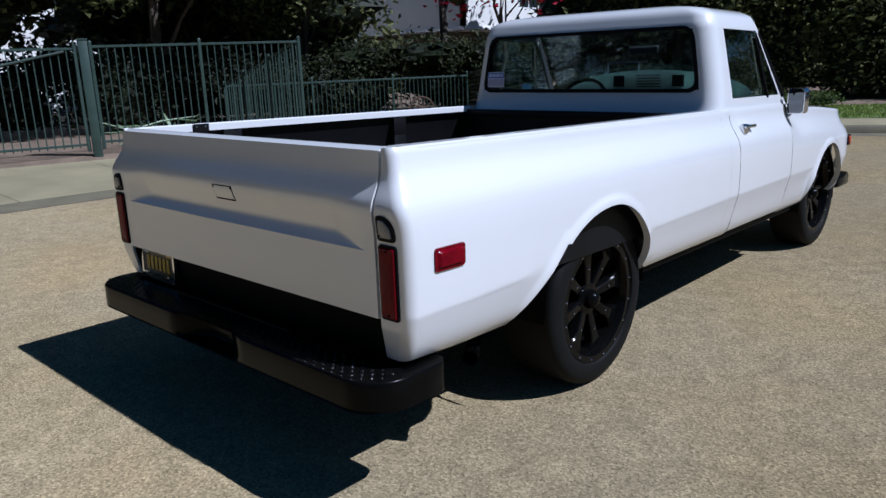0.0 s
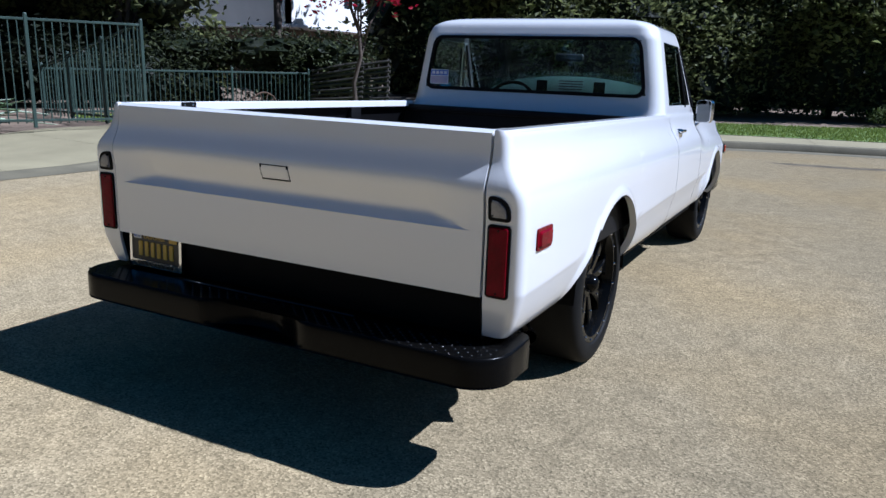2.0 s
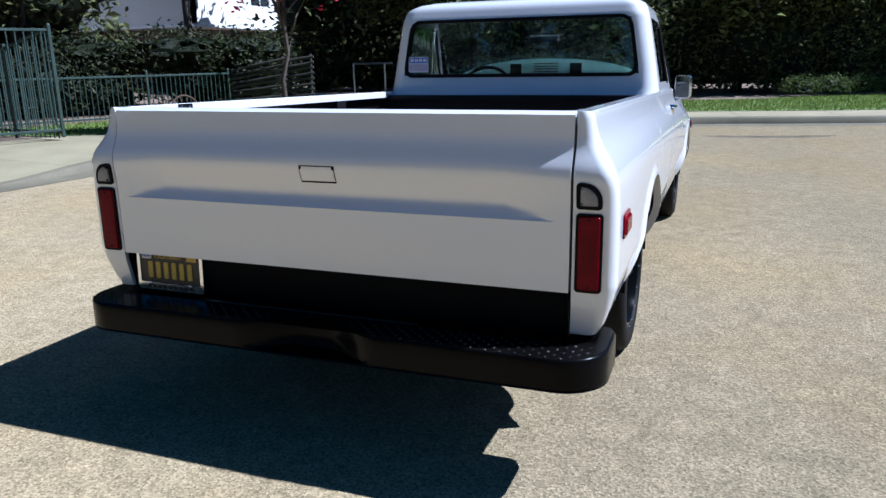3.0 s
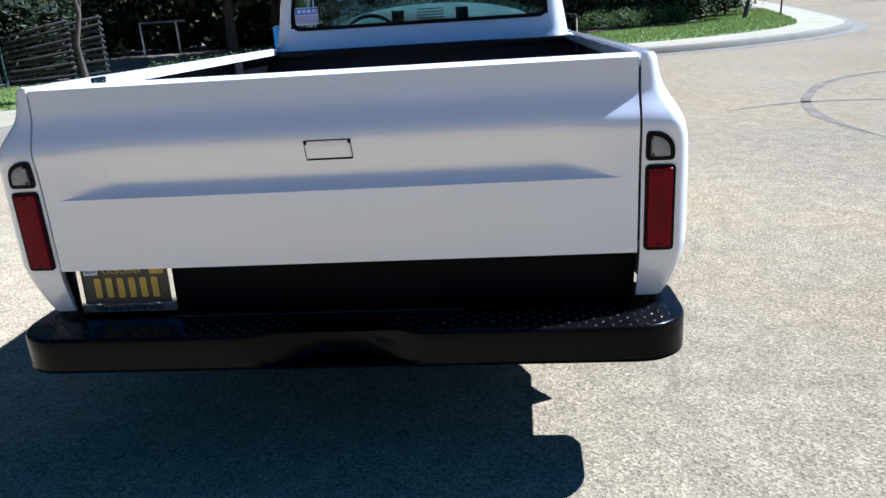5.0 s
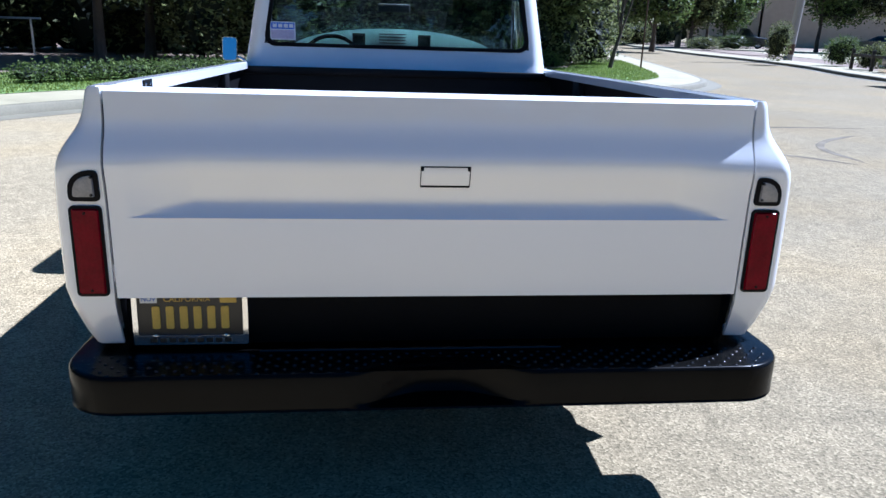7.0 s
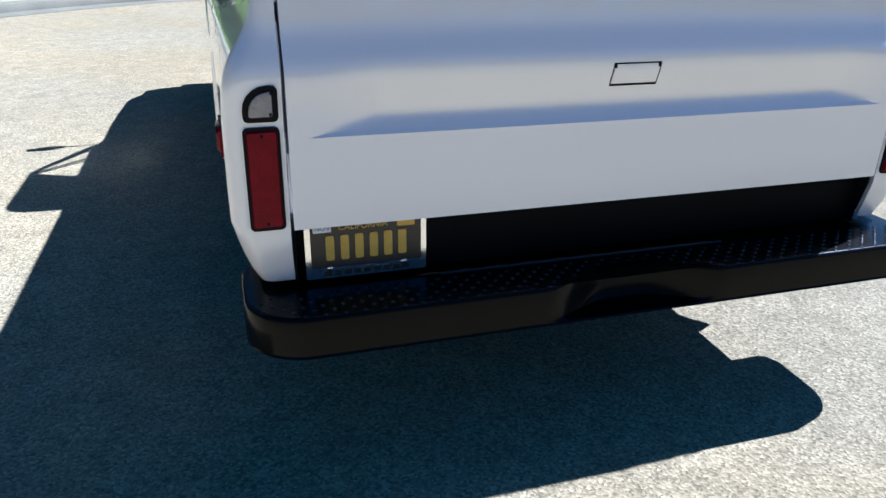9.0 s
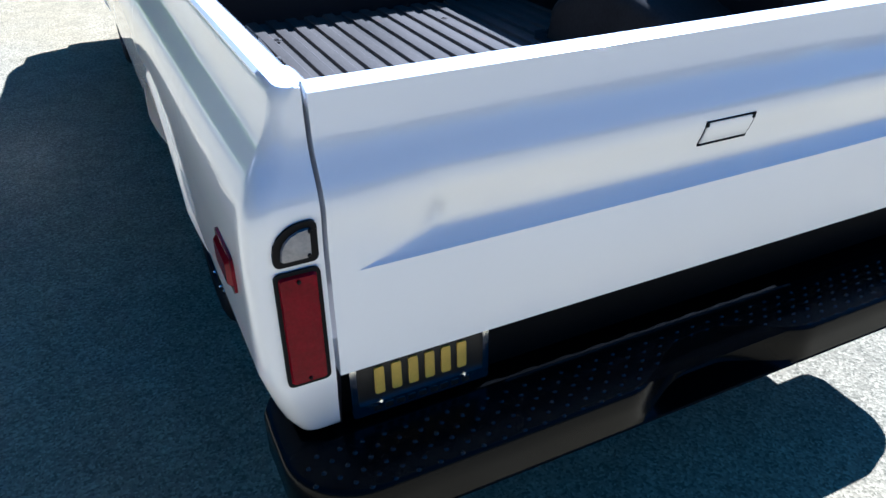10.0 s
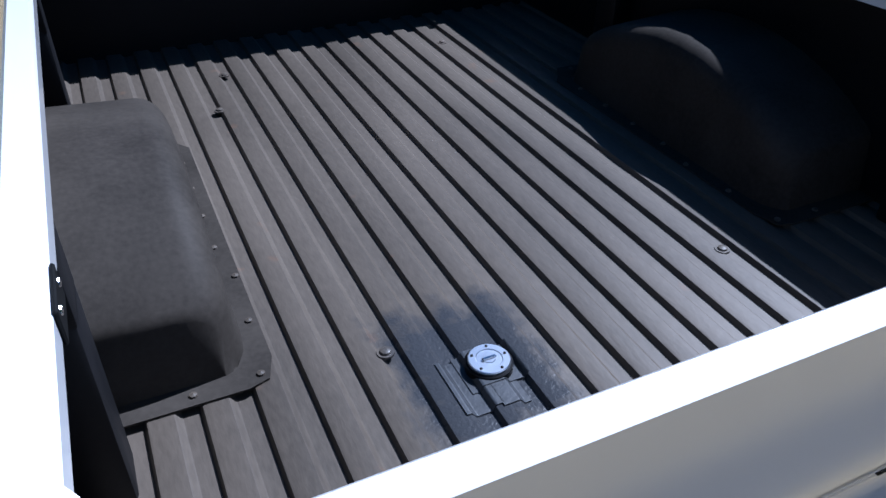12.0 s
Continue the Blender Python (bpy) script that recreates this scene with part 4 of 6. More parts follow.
vs = grid(bm, [[(*inset((p[0], lip(p)), 0.012), Z0) for p in full], [(p[0], lip(p), Z0 + 0.005) for p in full], [(p[0], lip(p) + 0.003, Z0 + 0.010) for p in full], [(*ledge(p, 0.5), Z0 + 0.013) for p in full],
               [(*ledge(p, 0.85), Z0 + 0.018) for p in full], [(*ledge(p, 0.95), Z0 + 0.030) for p in full], [(*p, Z0 + 0.060) for p in full],
               [(*p, Z1 - 0.010) for p in full], [(*inset(p, 0.0025), Z1 - 0.004) for p in full], [(*inset(p, 0.006), Z1 - 0.001) for p in full], [(*inset(p, 0.011), Z1) for p in full]])
INNER = [(0.953, 0.147), (0.953, -0.002), (0.90, -0.028), (-0.90, -0.028), (-0.953, -0.002), (-0.953, 0.147)]
rim_in = [bm.verts.new((x, y, Z1)) for x, y in INNER]
low_in = [bm.verts.new((x, y, Z0)) for x, y in INNER]
cap = bm.faces.new(vs[-1] + rim_in)
bottom = bm.faces.new(vs[0] + low_in)
for k in range(len(INNER) - 1):
    bm.faces.new((rim_in[k], rim_in[k + 1], low_in[k + 1], low_in[k]))
bmesh.ops.triangulate(bm, faces=[cap, bottom])
bumper = part("rear_bumper", bm, BUMPER, truck, "gloss black step bumper with tread plate top and scooped middle")
bm = bmesh.new()
tube(bm, [(-0.50 + 0.86 * k / 20, -0.030, Z1 + 0.0015) for k in range(21)], 0.0035, 8)
part("seam_bead", bm, STUD, bumper)


# wheels
def wheel(sgn, y, z, xo, width, R=0.388, rim=0.29):
    w = empty("wheel", "", "")
    w.parent = truck
    w.location = (sgn * xo, y, z)
    w.rotation_euler = (0, 0, 0 if sgn > 0 else math.pi)
    bm = bmesh.new()
    lathe(bm, [(-0.02, rim - 0.004), (-0.004, rim + 0.004), (0.0, rim + 0.02), (-0.002, R - 0.035), (-0.012, R - 0.014), (-0.03, R - 0.002), (-0.05, R), (-width + 0.05, R), (-width + 0.012, R - 0.014), (-width, R - 0.04), (-width, rim), (-width + 0.02, rim - 0.01)], 56)
    part("tyre", bm, RUBBER, w)
    bm = bmesh.new()
    lathe(bm, [(-0.022, rim), (-0.012, rim - 0.004), (-0.012, rim - 0.032), (-0.03, rim - 0.040), (-0.06, rim - 0.05), (-0.16, rim - 0.055), (-0.20, 0.06), (-0.20, 0.001)], 56)
    part("rim", bm, RIM, w)
    bm = bmesh.new()
    for k in range(8):
        a = 2 * math.pi * k / 8 + 0.2
        u, v = Vector((0, math.cos(a), math.sin(a))), Vector((0, -math.sin(a), math.cos(a)))
        rows = []
        for q, hw, x in ((0.05, 0.018, -0.07), (0.10, 0.022, -0.062), (0.16, 0.024, -0.055), (0.20, 0.030, -0.052), (0.232, 0.052, -0.052), (0.245, 0.075, -0.055)):
            c = u * q + Vector((x, 0, 0))
            rows.append([c - v * hw - Vector((0.035, 0, 0)), c - v * hw, c - v * (hw - 0.006) + Vector((0.006, 0, 0)), c + v * (hw - 0.006) + Vector((0.006, 0, 0)), c + v * hw, c + v * hw - Vector((0.035, 0, 0))])
        grid(bm, rows)
    part("spokes", bm, RIM, w)
    bm = bmesh.new()
    lathe(bm, [(-0.12, 0.085), (-0.068, 0.08), (-0.060, 0.070), (-0.058, 0.045), (-0.035, 0.040), (-0.022, 0.032), (-0.014, 0.018), (-0.012, 0.001)], 28)
    part("hub_cap", bm, RIM, w)
    me = None
    for k in range(16):
        a = 2 * math.pi * (k + 0.5) / 16
        if me is None:
            bm = bmesh.new()
            lathe(bm, [(0.0, 0.0055), (0.004, 0.0045), (0.007, 0.001)], 8)
            ob = part("rivet", bm, CHROME, w)
            me = ob.data
        else:
            ob = new("rivet", me)
            ob.parent = w
        ob.location = (-0.012, (rim - 0.018) * math.cos(a), (rim - 0.018) * math.sin(a))
    for k in range(8):
        a = 2 * math.pi * k / 8 + 0.2
        ob = new("lug_bolt", me)
        ob.parent = w
        ob.location = (-0.050, 0.15 * math.cos(a), 0.15 * math.sin(a))
    return w


for sgn in (1, -1):
    wheel(sgn, 1.24, 0.380 + 1.24 * SLOPE, 0.94, 0.29)
    wheel(sgn, 4.40, 0.380 + 4.40 * SLOPE, 0.94, 0.25)
    for yc, fn in ((1.17, rear_arch), (4.36, front_arch)):
        bm = bmesh.new()
        rows = []
        for k in range(17):
            a = math.pi * k / 16
            rows.append([(sgn * x, yc + (0.03 if yc < 2 else -0.05) - 0.42 * math.cos(a), 0.42 + 0.42 * math.sin(a)) for x in (0.947, 0.8, 0.69)])
        grid(bm, rows)
        part("wheel_well", bm, BLACKFLAT, truck)

# chassis underneath
bm = bmesh.new()
box(bm, -0.45, -0.35, 0.1, 4.9, 0.42, 0.56, 0.01)
part("frame_rail", bm, BLACKFLAT, truck)
bm = bmesh.new()
box(bm, 0.35, 0.45, 0.1, 4.9, 0.42, 0.56, 0.01)
part("frame_rail", bm, BLACKFLAT, truck)
bm = bmesh.new()
tube(bm, [(-0.8, 1.19, 0.38), (0.8, 1.19, 0.38)], 0.05, 12)
part("axle", bm, BLACKFLAT, truck)
bm = bmesh.new()
box(bm, -0.905, 0.905, 2.5, 4.0, 0.503, 0.56, 0.01)
part("cab_floor", bm, DARKIN, truck)

# cab: rings round three sides
def cab_ring(z, n_back=48):
    w = curve([(1.15, 0.912), (1.20, 0.895), (1.30, 0.878), (1.66, 0.812), (1.705, 0.796)], z)
    yb = curve([(1.15, 2.49), (1.22, 2.510), (1.30, 2.520), (1.66, 2.530), (1.705, 2.548)], z)
    yf = curve([(1.15, 3.64), (1.25, 3.54), (1.705, 3.19)], z)
    r = 0.10
    pts = []
    for k in range(17):
        t = k / 16
        pts.append((w, yf + (yb + r - yf) * t))
    for k in range(1, 8):
        a = radians(90 * k / 8)
        pts.append((w - r + r * math.cos(a), yb + r - r * math.sin(a)))
    for k in range(n_back + 1):
        pts.append(((w - r) * (1 - 2 * k / n_back), yb))
    pts += [(-x, y) for x, y in reversed(pts[:24])]
    return [Vector((x, y, z)) for x, y in pts]


WIN_Z0, WIN_Z1 = 1.305, 1.64
def win_half(z):
    return 0.765 - 0.055 * (z - 1.305) / 0.335


levels = [1.15, 1.18, 1.20, 1.22, 1.25, 1.28, WIN_Z0] + [WIN_Z0 + (WIN_Z1 - WIN_Z0) * k / 6 for k in range(1, 7)] + [1.655, 1.68, 1.705]
rings = [cab_ring(z) for z in levels]
# roof dome
base = rings[-1]
for q, dz in ((0.985, 0.018), (0.947, 0.036), (0.90, 0.052), (0.80, 0.066), (0.62, 0.078), (0.35, 0.086)):
    rings.append([Vector((p.x * q, 2.93 + (p.y - 2.93) * q, 1.705 + dz)) for p in base])
bm = bmesh.new()
vs = [[bm.verts.new(p) for p in r] for r in rings]
for i in range(len(vs) - 1):
    zmid = (rings[i][0].z + rings[i + 1][0].z) / 2
    for j in range(len(vs[i]) - 1):
        c = (rings[i][j] + rings[i][j + 1] + rings[i + 1][j] + rings[i + 1][j + 1]) / 4
        if WIN_Z0 - 0.001 < zmid < WIN_Z1 + 0.001:
            if 24 <= j < 24 + 48 - 0 and abs(c.x) < win_half(zmid) - 0.0 and c.y < 2.60:
                continue
        if 1.25 < zmid < WIN_Z1 + 0.001:
            jj = j if j < 16 else (len(vs[i]) - 2 - j)
            if 1 <= jj <= 13 and c.y > 2.6:
                continue
        bm.faces.new((vs[i][j], vs[i][j + 1], vs[i + 1][j + 1], vs[i + 1][j]))
bm.faces.new(vs[-1])
# roof edge over the windscreen
cab = part("cab", bm, WHITE, truck, smooth=40)

# dark lining inside the shell
lin = bmesh.new()
lrings = []
for z, r in zip(levels, rings):
    lrings.append([Vector((p.x * 0.975, 2.93 + (p.y - 2.93) * (0.965 if p.y < 2.93 else 0.99), p.z)) for p in r])
for r in rings[len(levels):]:
    lrings.append([Vector((p.x * 0.97, 2.93 + (p.y - 2.93) * 0.96, p.z - 0.02)) for p in r])
lv = [[lin.verts.new(p) for p in r] for r in lrings]
for i in range(len(lv) - 1):
    zmid = (rings[i][0].z + rings[i + 1][0].z) / 2
    for j in range(len(lv[i]) - 1):
        c = (rings[i][j] + rings[i][j + 1] + rings[i + 1][j] + rings[i + 1][j + 1]) / 4
        if WIN_Z0 - 0.001 < zmid < WIN_Z1 + 0.001 and 24 <= j < 72 and abs(c.x) < win_half(zmid) and c.y < 2.60:
            continue
        if 1.25 < zmid < WIN_Z1 + 0.001:
            jj = j if j < 16 else (len(lv[i]) - 2 - j)
            if 1 <= jj <= 13 and c.y > 2.6:
                continue
        lin.faces.new((lv[i][j], lv[i][j + 1], lv[i + 1][j + 1], lv[i + 1][j]))
lin.faces.new(lv[-1])
part("lining", lin, DARKIN, truck, "dark cab lining")

# rear window: seal and glass
def back_pt(u, v, out):
    yb = curve([(1.15, 2.49), (1.22, 2.510), (1.30, 2.520), (1.66, 2.530), (1.705, 2.548)], v)
    return Vector((u * (0.778 - 0.06 * (v - 1.29) / 0.36) / 0.778, yb - out, v))


def ring_solid(bm, outer, inner, place, d0, d1):
    a = [place(u, v, d0) for u, v in outer]
    b = [place(u, v, d1) for u, v in outer]
    c = [place(u, v, d1) for u, v in inner]
    d = [place(u, v, d0 - 0.02) for u, v in inner]
    grid(bm, [a, b, c, d], True)


bm = bmesh.new()
ring_solid(bm, rounded(-0.783, 0.783, 1.289, 1.658, 0.07, 8), rounded(-0.760, 0.760, 1.311, 1.638, 0.055, 8), back_pt, -0.01, 0.006)
part("window_seal", bm, GASKET, cab, "black rubber seal round the rear window")
bm = bmesh.new()
prism(bm, rounded(-0.762, 0.762, 1.309, 1.640, 0.055, 8), lambda u, v, s: back_pt(u, v, -0.006 - 0.004 * s))
rear_glass = part("rear_window", bm, GLASS, cab, "tinted rear window glass", smooth=0)
rear_glass.visible_shadow = False

# windscreen and its frame
bm = bmesh.new()
rows = []
for k in range(25):
    x = -0.80 + 1.6 * k / 24
    bow = 0.10 * (1 - (x / 0.80) ** 2)
    rows.append([(x * (1 - 0.03 * t), 3.55 + bow - 0.36 * t + d, 1.22 + 0.46 * t) for t, d in ((0, 0), (1, 0), (1, -0.006), (0, -0.006))])
vs = grid(bm, rows, True)
bm.faces.new(vs[0])
bm.faces.new(vs[-1])
ws = part("windscreen", bm, GLASS, cab, "tinted windscreen glass", smooth=0)
ws.visible_shadow = False
for sgn in (1, -1):
    bm = bmesh.new()
    vs = grid(bm, [[(sgn * 0.880, y0, 1.24), (sgn * 0.812, y1, 1.65), (sgn * 0.807, y1, 1.65), (sgn * 0.875, y0, 1.24)] for y0, y1 in ((2.66, 2.70), (3.5, 3.20))], True)
    bm.faces.new(vs[0])
    bm.faces.new(vs[-1])
    g = part("door_glass", bm, GLASS, cab, smooth=0)
    g.visible_shadow = False
    bm = bmesh.new()
    tube(bm, [(sgn * 0.89, 3.54, 1.24), (sgn * 0.81, 3.235, 1.63)], 0.014, 8)
    tube(bm, [(sgn * 0.888, 3.28, 1.24), (sgn * 0.825, 3.17, 1.60)], 0.010, 8)
    part("vent_frame", bm, GASKET, cab)
# hood, cowl, grille panel
bm = bmesh.new()
rows = []
for k in range(15):
    y = 3.52 + 1.58 * k / 14
    zt = fender_top(y) - 0.002
    w = 0.915 - 0.10 * smoothstep(4.5, 5.12, y)
    rows.append([(w * q, y, zt + 0.035 * (1 - abs(q) ** 3)) for q in (-1, -0.9, -0.7, -0.4, 0, 0.4, 0.7, 0.9, 1)])
rows.append([(0.80 * q, 5.14, 0.98) for q in (-1, -0.9, -0.7, -0.4, 0, 0.4, 0.7, 0.9, 1)])
rows.append([(0.80 * q, 5.12, 0.62) for q in (-1, -0.9, -0.7, -0.4, 0, 0.4, 0.7, 0.9, 1)])
grid(bm, rows)
part("hood", bm, WHITE, truck)
bm = bmesh.new()
box(bm, -0.947, 0.947, 4.86, 5.16, 0.47, 0.58, 0.03)
part("front_bumper", bm, BLACK, truck, "black front bumper")

# added upright panel with grilles: the windscreen's reflection of the dash, built as a solid
bm = bmesh.new()
rows = []
for k in range(33):
    x = -0.74 + 1.48 * k / 32
    h = 1.22 + 0.20 * math.sqrt(max(0.0, 1 - (x / 0.745) ** 2)) ** 0.9
    rows.append([(x, 3.44, 1.10), (x, 3.44, h - 0.012), (x, 3.443, h)])
grid(bm, rows)
dash = part("dash_reflection", bm, DASH, truck, "upright pale green panel with dark speaker grilles, standing for the dash reflected in the windscreen")
for x in (-0.24, 0.22):
    bm = bmesh.new()
    box(bm, x - 0.045, x + 0.045, 3.432, 3.438, 1.305, 1.385, 0.002, 1)
    part("speaker_grille", bm, BLACKFLAT, dash)
for k in range(5):
    bm = bmesh.new()
    box(bm, -0.10, 0.09, 3.430, 3.437, 1.30 + 0.02 * k, 1.308 + 0.02 * k, 0.002, 1)
    part("vent_slat", bm, DARKIN, dash)
# steering wheel
bm = bmesh.new()
ringpts = [(-0.42 + 0.19 * math.cos(a), 3.22 + 0.08 * math.sin(a), 1.20 + 0.16 * math.sin(a)) for a in [2 * math.pi * k / 28 for k in range(29)]]
tube(bm, ringpts, 0.014, 8, False)
part("steering_wheel", bm, BLACK, truck)
bm = bmesh.new()
box(bm, -0.82, 0.82, 2.62, 2.80, 0.85, 1.22, 0.05, 4)
part("seat_back", bm, DARKIN, truck, "dark bench seat")
bm = bmesh.new()
box(bm, -0.11, 0.11, 3.33, 3.35, 1.53, 1.585, 0.012, 3)
part("rear_view_mirror", bm, DARKIN, truck)

# door mirrors and handles
for sgn in (1, -1):
    mx, mz = (0.0, 0.0) if sgn > 0 else (0.160, 0.046)
    bm = bmesh.new()
    prism(bm, rounded(0.930 + mx, 1.035 + mx, 1.125 + mz, 1.290 + mz, 0.026), lambda u, v, s: Vector((sgn * (u + (0.012 if s else 0.0)), 3.53 + 0.045 * s, v)))
    mir = part("door_mirror", bm, CHROME, truck, "chrome door mirror")
    # right glass has its dark reflection put into the colour; left is plain chrome
    bm = bmesh.new()
    prism(bm, rounded(0.936 + mx, 1.029 + mx, 1.132 + mz, 1.284 + mz, 0.021), lambda u, v, s: Vector((sgn * u, 3.529 - 0.003 * s + (0.16 * (v - 1.33) if sgn < 0 else 0.0), v)))
    part("mirror_glass", bm, MIRROR if sgn > 0 else CHROME, mir, "mirror glass")
    bm = bmesh.new()
    tube(bm, [(sgn * 0.915, 3.52, 1.09), (sgn * 0.95, 3.54, 1.12), (sgn * (0.985 + mx), 3.56, 1.18 + mz)], 0.010, 8)
    tube(bm, [(sgn * 0.93, 3.50, 1.06), (sgn * 0.92, 3.50, 1.19)], 0.012, 8)
    part("mirror_arm", bm, CHROME, mir)
    bm = bmesh.new()
    box(bm, min(sgn * 0.965, sgn * 0.995), max(sgn * 0.965, sgn * 0.995), 2.70, 2.84, 1.085, 1.105, 0.007, 2)
    box(bm, min(sgn * 0.947, sgn * 0.985), max(sgn * 0.947, sgn * 0.985), 2.70, 2.76, 1.055, 1.11, 0.008, 2)
    part("door_handle", bm, CHROME, truck)
    bm = bmesh.new()
    lathe(bm, [(0.0, 0.011), (0.004, 0.010), (0.006, 0.0005)], 12, "x", (0, 0, 0))
    lock = part("door_lock", bm, CHROME, truck)
    lock.matrix_local = pose(sgn * 1.000, 2.73, 0.93, 0, 0, 0 if sgn > 0 else 180)

# ---- details of the pickup ----
# licence plate in a chrome frame, its number as plain bars
plate = part("licence_plate", bmesh.new(), PLATE, truck)
bm = bmesh.new()
PX0, PX1, PZ0, PZ1 = -0.842, -0.532, 0.505, 0.660


def plate_pt(u, v, out):
    return Vector((u, -0.006 - out + (v - 0.505) * 0.02, v))


prism(bm, rounded(PX0 + 0.012, PX1 - 0.012, PZ0 + 0.008, PZ1 - 0.006, 0.01, 3), lambda u, v, s: plate_pt(u, v, 0.0 - 0.003 * s))
bm.to_mesh(plate.data)
bm.free()
tagged(plate, "black licence plate with yellow characters in a chrome frame")
bm = bmesh.new()
ring_solid(bm, rounded(PX0, PX1, PZ0 - 0.006, PZ1, 0.008, 3), rounded(PX0 + 0.014, PX1 - 0.014, PZ0 + 0.022, PZ1 - 0.012, 0.005, 3), plate_pt, -0.004, 0.006)
part("plate_frame", bm, CHROME, plate, "chrome plate frame")
for k in range(6):
    x = PX0 + 0.052 + k * 0.037
    bm = bmesh.new()
    prism(bm, rounded(x, x + 0.021, PZ0 + 0.040, PZ0 + 0.105, 0.004, 2), lambda u, v, s: plate_pt(u, v, 0.004 - 0.004 * s))
    part("character_bar", bm, YELLOW, plate)
for x, w, m in ((PX0 + 0.022, 0.045, WHITEPLASTIC), (PX1 - 0.075, 0.045, YELLOW)):
    bm = bmesh.new()
    prism(bm, rounded(x, x + w, PZ1 - 0.040, PZ1 - 0.014, 0.002, 2), lambda u, v, s: plate_pt(u, v, 0.0035 - 0.003 * s))
    part("date_sticker", bm, m, plate)


def words(text, size, m, mat, parent, name):
    cu = bpy.data.curves.new(name, "FONT")
    cu.body, cu.size, cu.extrude, cu.align_x = text, size, 0.0006, "CENTER"
    tmp = new("tmp_text", cu)
    dg = bpy.context.evaluated_depsgraph_get()
    me = bpy.data.meshes.new_from_object(tmp.evaluated_get(dg))
    bpy.data.objects.remove(tmp)
    me.materials.append(mat)
    ob = new(name, me)
    ob.parent = parent
    ob.matrix_local = m
    return ob


words("CALIFORNIA", 0.022, pose((PX0 + PX1) / 2 - 0.008, -0.0075, PZ1 - 0.036, 90, 0, 0), YELLOW, plate, "state_lettering")
words("NOV", 0.018, pose(PX0 + 0.045, -0.0080, PZ1 - 0.034, 90, 0, 0), BLUEPRINT, plate, "month_lettering")
for k in range(9):
    bm = bmesh.new()
    x = PX0 + 0.045 + k * 0.025
    prism(bm, rounded(x, x + 0.018, PZ0 + 0.001, PZ0 + 0.014, 0.002, 2), lambda u, v, s: plate_pt(u, v, 0.0075 - 0.002 * s))
    part("frame_lettering_bar", bm, PLATE, plate)
for x in (PX0 + 0.06, PX1 - 0.06):
    bm = bmesh.new()
    lathe(bm, [(0.0, 0.008), (-0.004, 0.007), (-0.006, 0.001)], 10, "y", plate_pt(x, PZ0 + 0.02, 0.006))
    part("plate_screw", bm, CHROME, plate)

# tread studs on the bumper
bm = bmesh.new()
row = 0
y = FACE + 0.012
while y < -0.035:
    x = -0.96 + (0.0235 if row % 2 else 0)
    while x < 0.965:
        q = abs(x) - (HALF - CORNER)
        edge_y = bumper_face(x) if q < 0 else FACE + CORNER - math.sqrt(max(0.0, CORNER ** 2 - q ** 2))
        if y > edge_y + 0.010:
            rings = lathe(bm, [(-0.0005, 0.0062), (0.0018, 0.0050), (0.0032, 0.0024)], 8, "z", (x, y, Z1))
            bm.faces.new(rings[-1])
        x += 0.047
    y += 0.0235
    row += 1
tagged(part("tread_studs", bm, STUD, truck, smooth=60), kind="stuff")
bm = bmesh.new()
box(bm, -0.13, 0.11, -0.06, 0.05, 0.375, 0.387, 0.003, 1)
part("hitch_plate", bm, BLACK, truck)

# bolts, fuel filler and patch in the cargo bed
def floor_z(y):
    return FZ + 0.018 * y


def bed_bolt(x, y, r=0.012):
    bm = bmesh.new()
    z = floor_z(y)
    lathe(bm, [(-0.002, r * 1.5), (0.002, r * 1.45), (0.002, r), (0.006, r * 0.85), (0.008, r * 0.4), (0.008, 0.0005)], 14, "z", (x, y, z))
    part("bolt", bm, LINER, floor_bed)


for x, y in ((-0.405, 0.664), (0.428, 0.664), (-0.473, 1.855), (-0.403, 2.124), (0.404, 2.124), (-0.925, 0.71)):
    bed_bolt(x, y)
def rib_z(x):
    for (xa, za), (xb, zb) in zip(xs_floor, xs_floor[1:]):
        if xa <= x <= xb:
            return za + (zb - za) * (x - xa) / max(1e-6, xb - xa)
    return FZ


# thin cover plates following the ribs, and the filler cap
for (x0, x1, y0, y1), up in (((-0.334, -0.262, 0.459, 0.595), 0.003), ((-0.264, -0.208, 0.452, 0.515), 0.003), ((-0.298, -0.182, 0.507, 0.602), 0.005)):
    bm = bmesh.new()
    rows = []
    for y in (y0, (y0 + y1) / 2, y1):
        line = [(x, y, rib_z(x) + floor_z(y) - FZ + up) for x in [x0 + (x1 - x0) * k / 40 for k in range(41)]]
        line = [(x0, y, line[0][2] - 0.006)] + line + [(x1, y, line[-1][2] - 0.006)]
        rows.append(line)
    low = lambda r: [(x, y, z - 0.006) for x, y, z in r]
    grid(bm, [low(rows[0])] + rows + [low(rows[-1])])
    part("filler_plate", bm, PATCH, floor_bed, "thin black plate following the ribs", smooth=30)
z = floor_z(0.556) + 0.004
bm = bmesh.new()
lathe(bm, [(-0.016, 0.046), (0.003, 0.046), (0.005, 0.043), (0.005, 0.03)], 32, "z", (-0.240, 0.556, z))
part("cap_gasket", bm, GASKET, floor_bed)
bm = bmesh.new()
lathe(bm, [(0.004, 0.041), (0.009, 0.041), (0.011, 0.039), (0.011, 0.026), (0.0095, 0.0245), (0.0095, 0.0125), (0.011, 0.011), (0.011, 0.0005)], 40, "z", (-0.240, 0.556, z))
cap_ob = part("fuel_cap", bm, STEEL, floor_bed, "round brushed aluminium fuel cap")
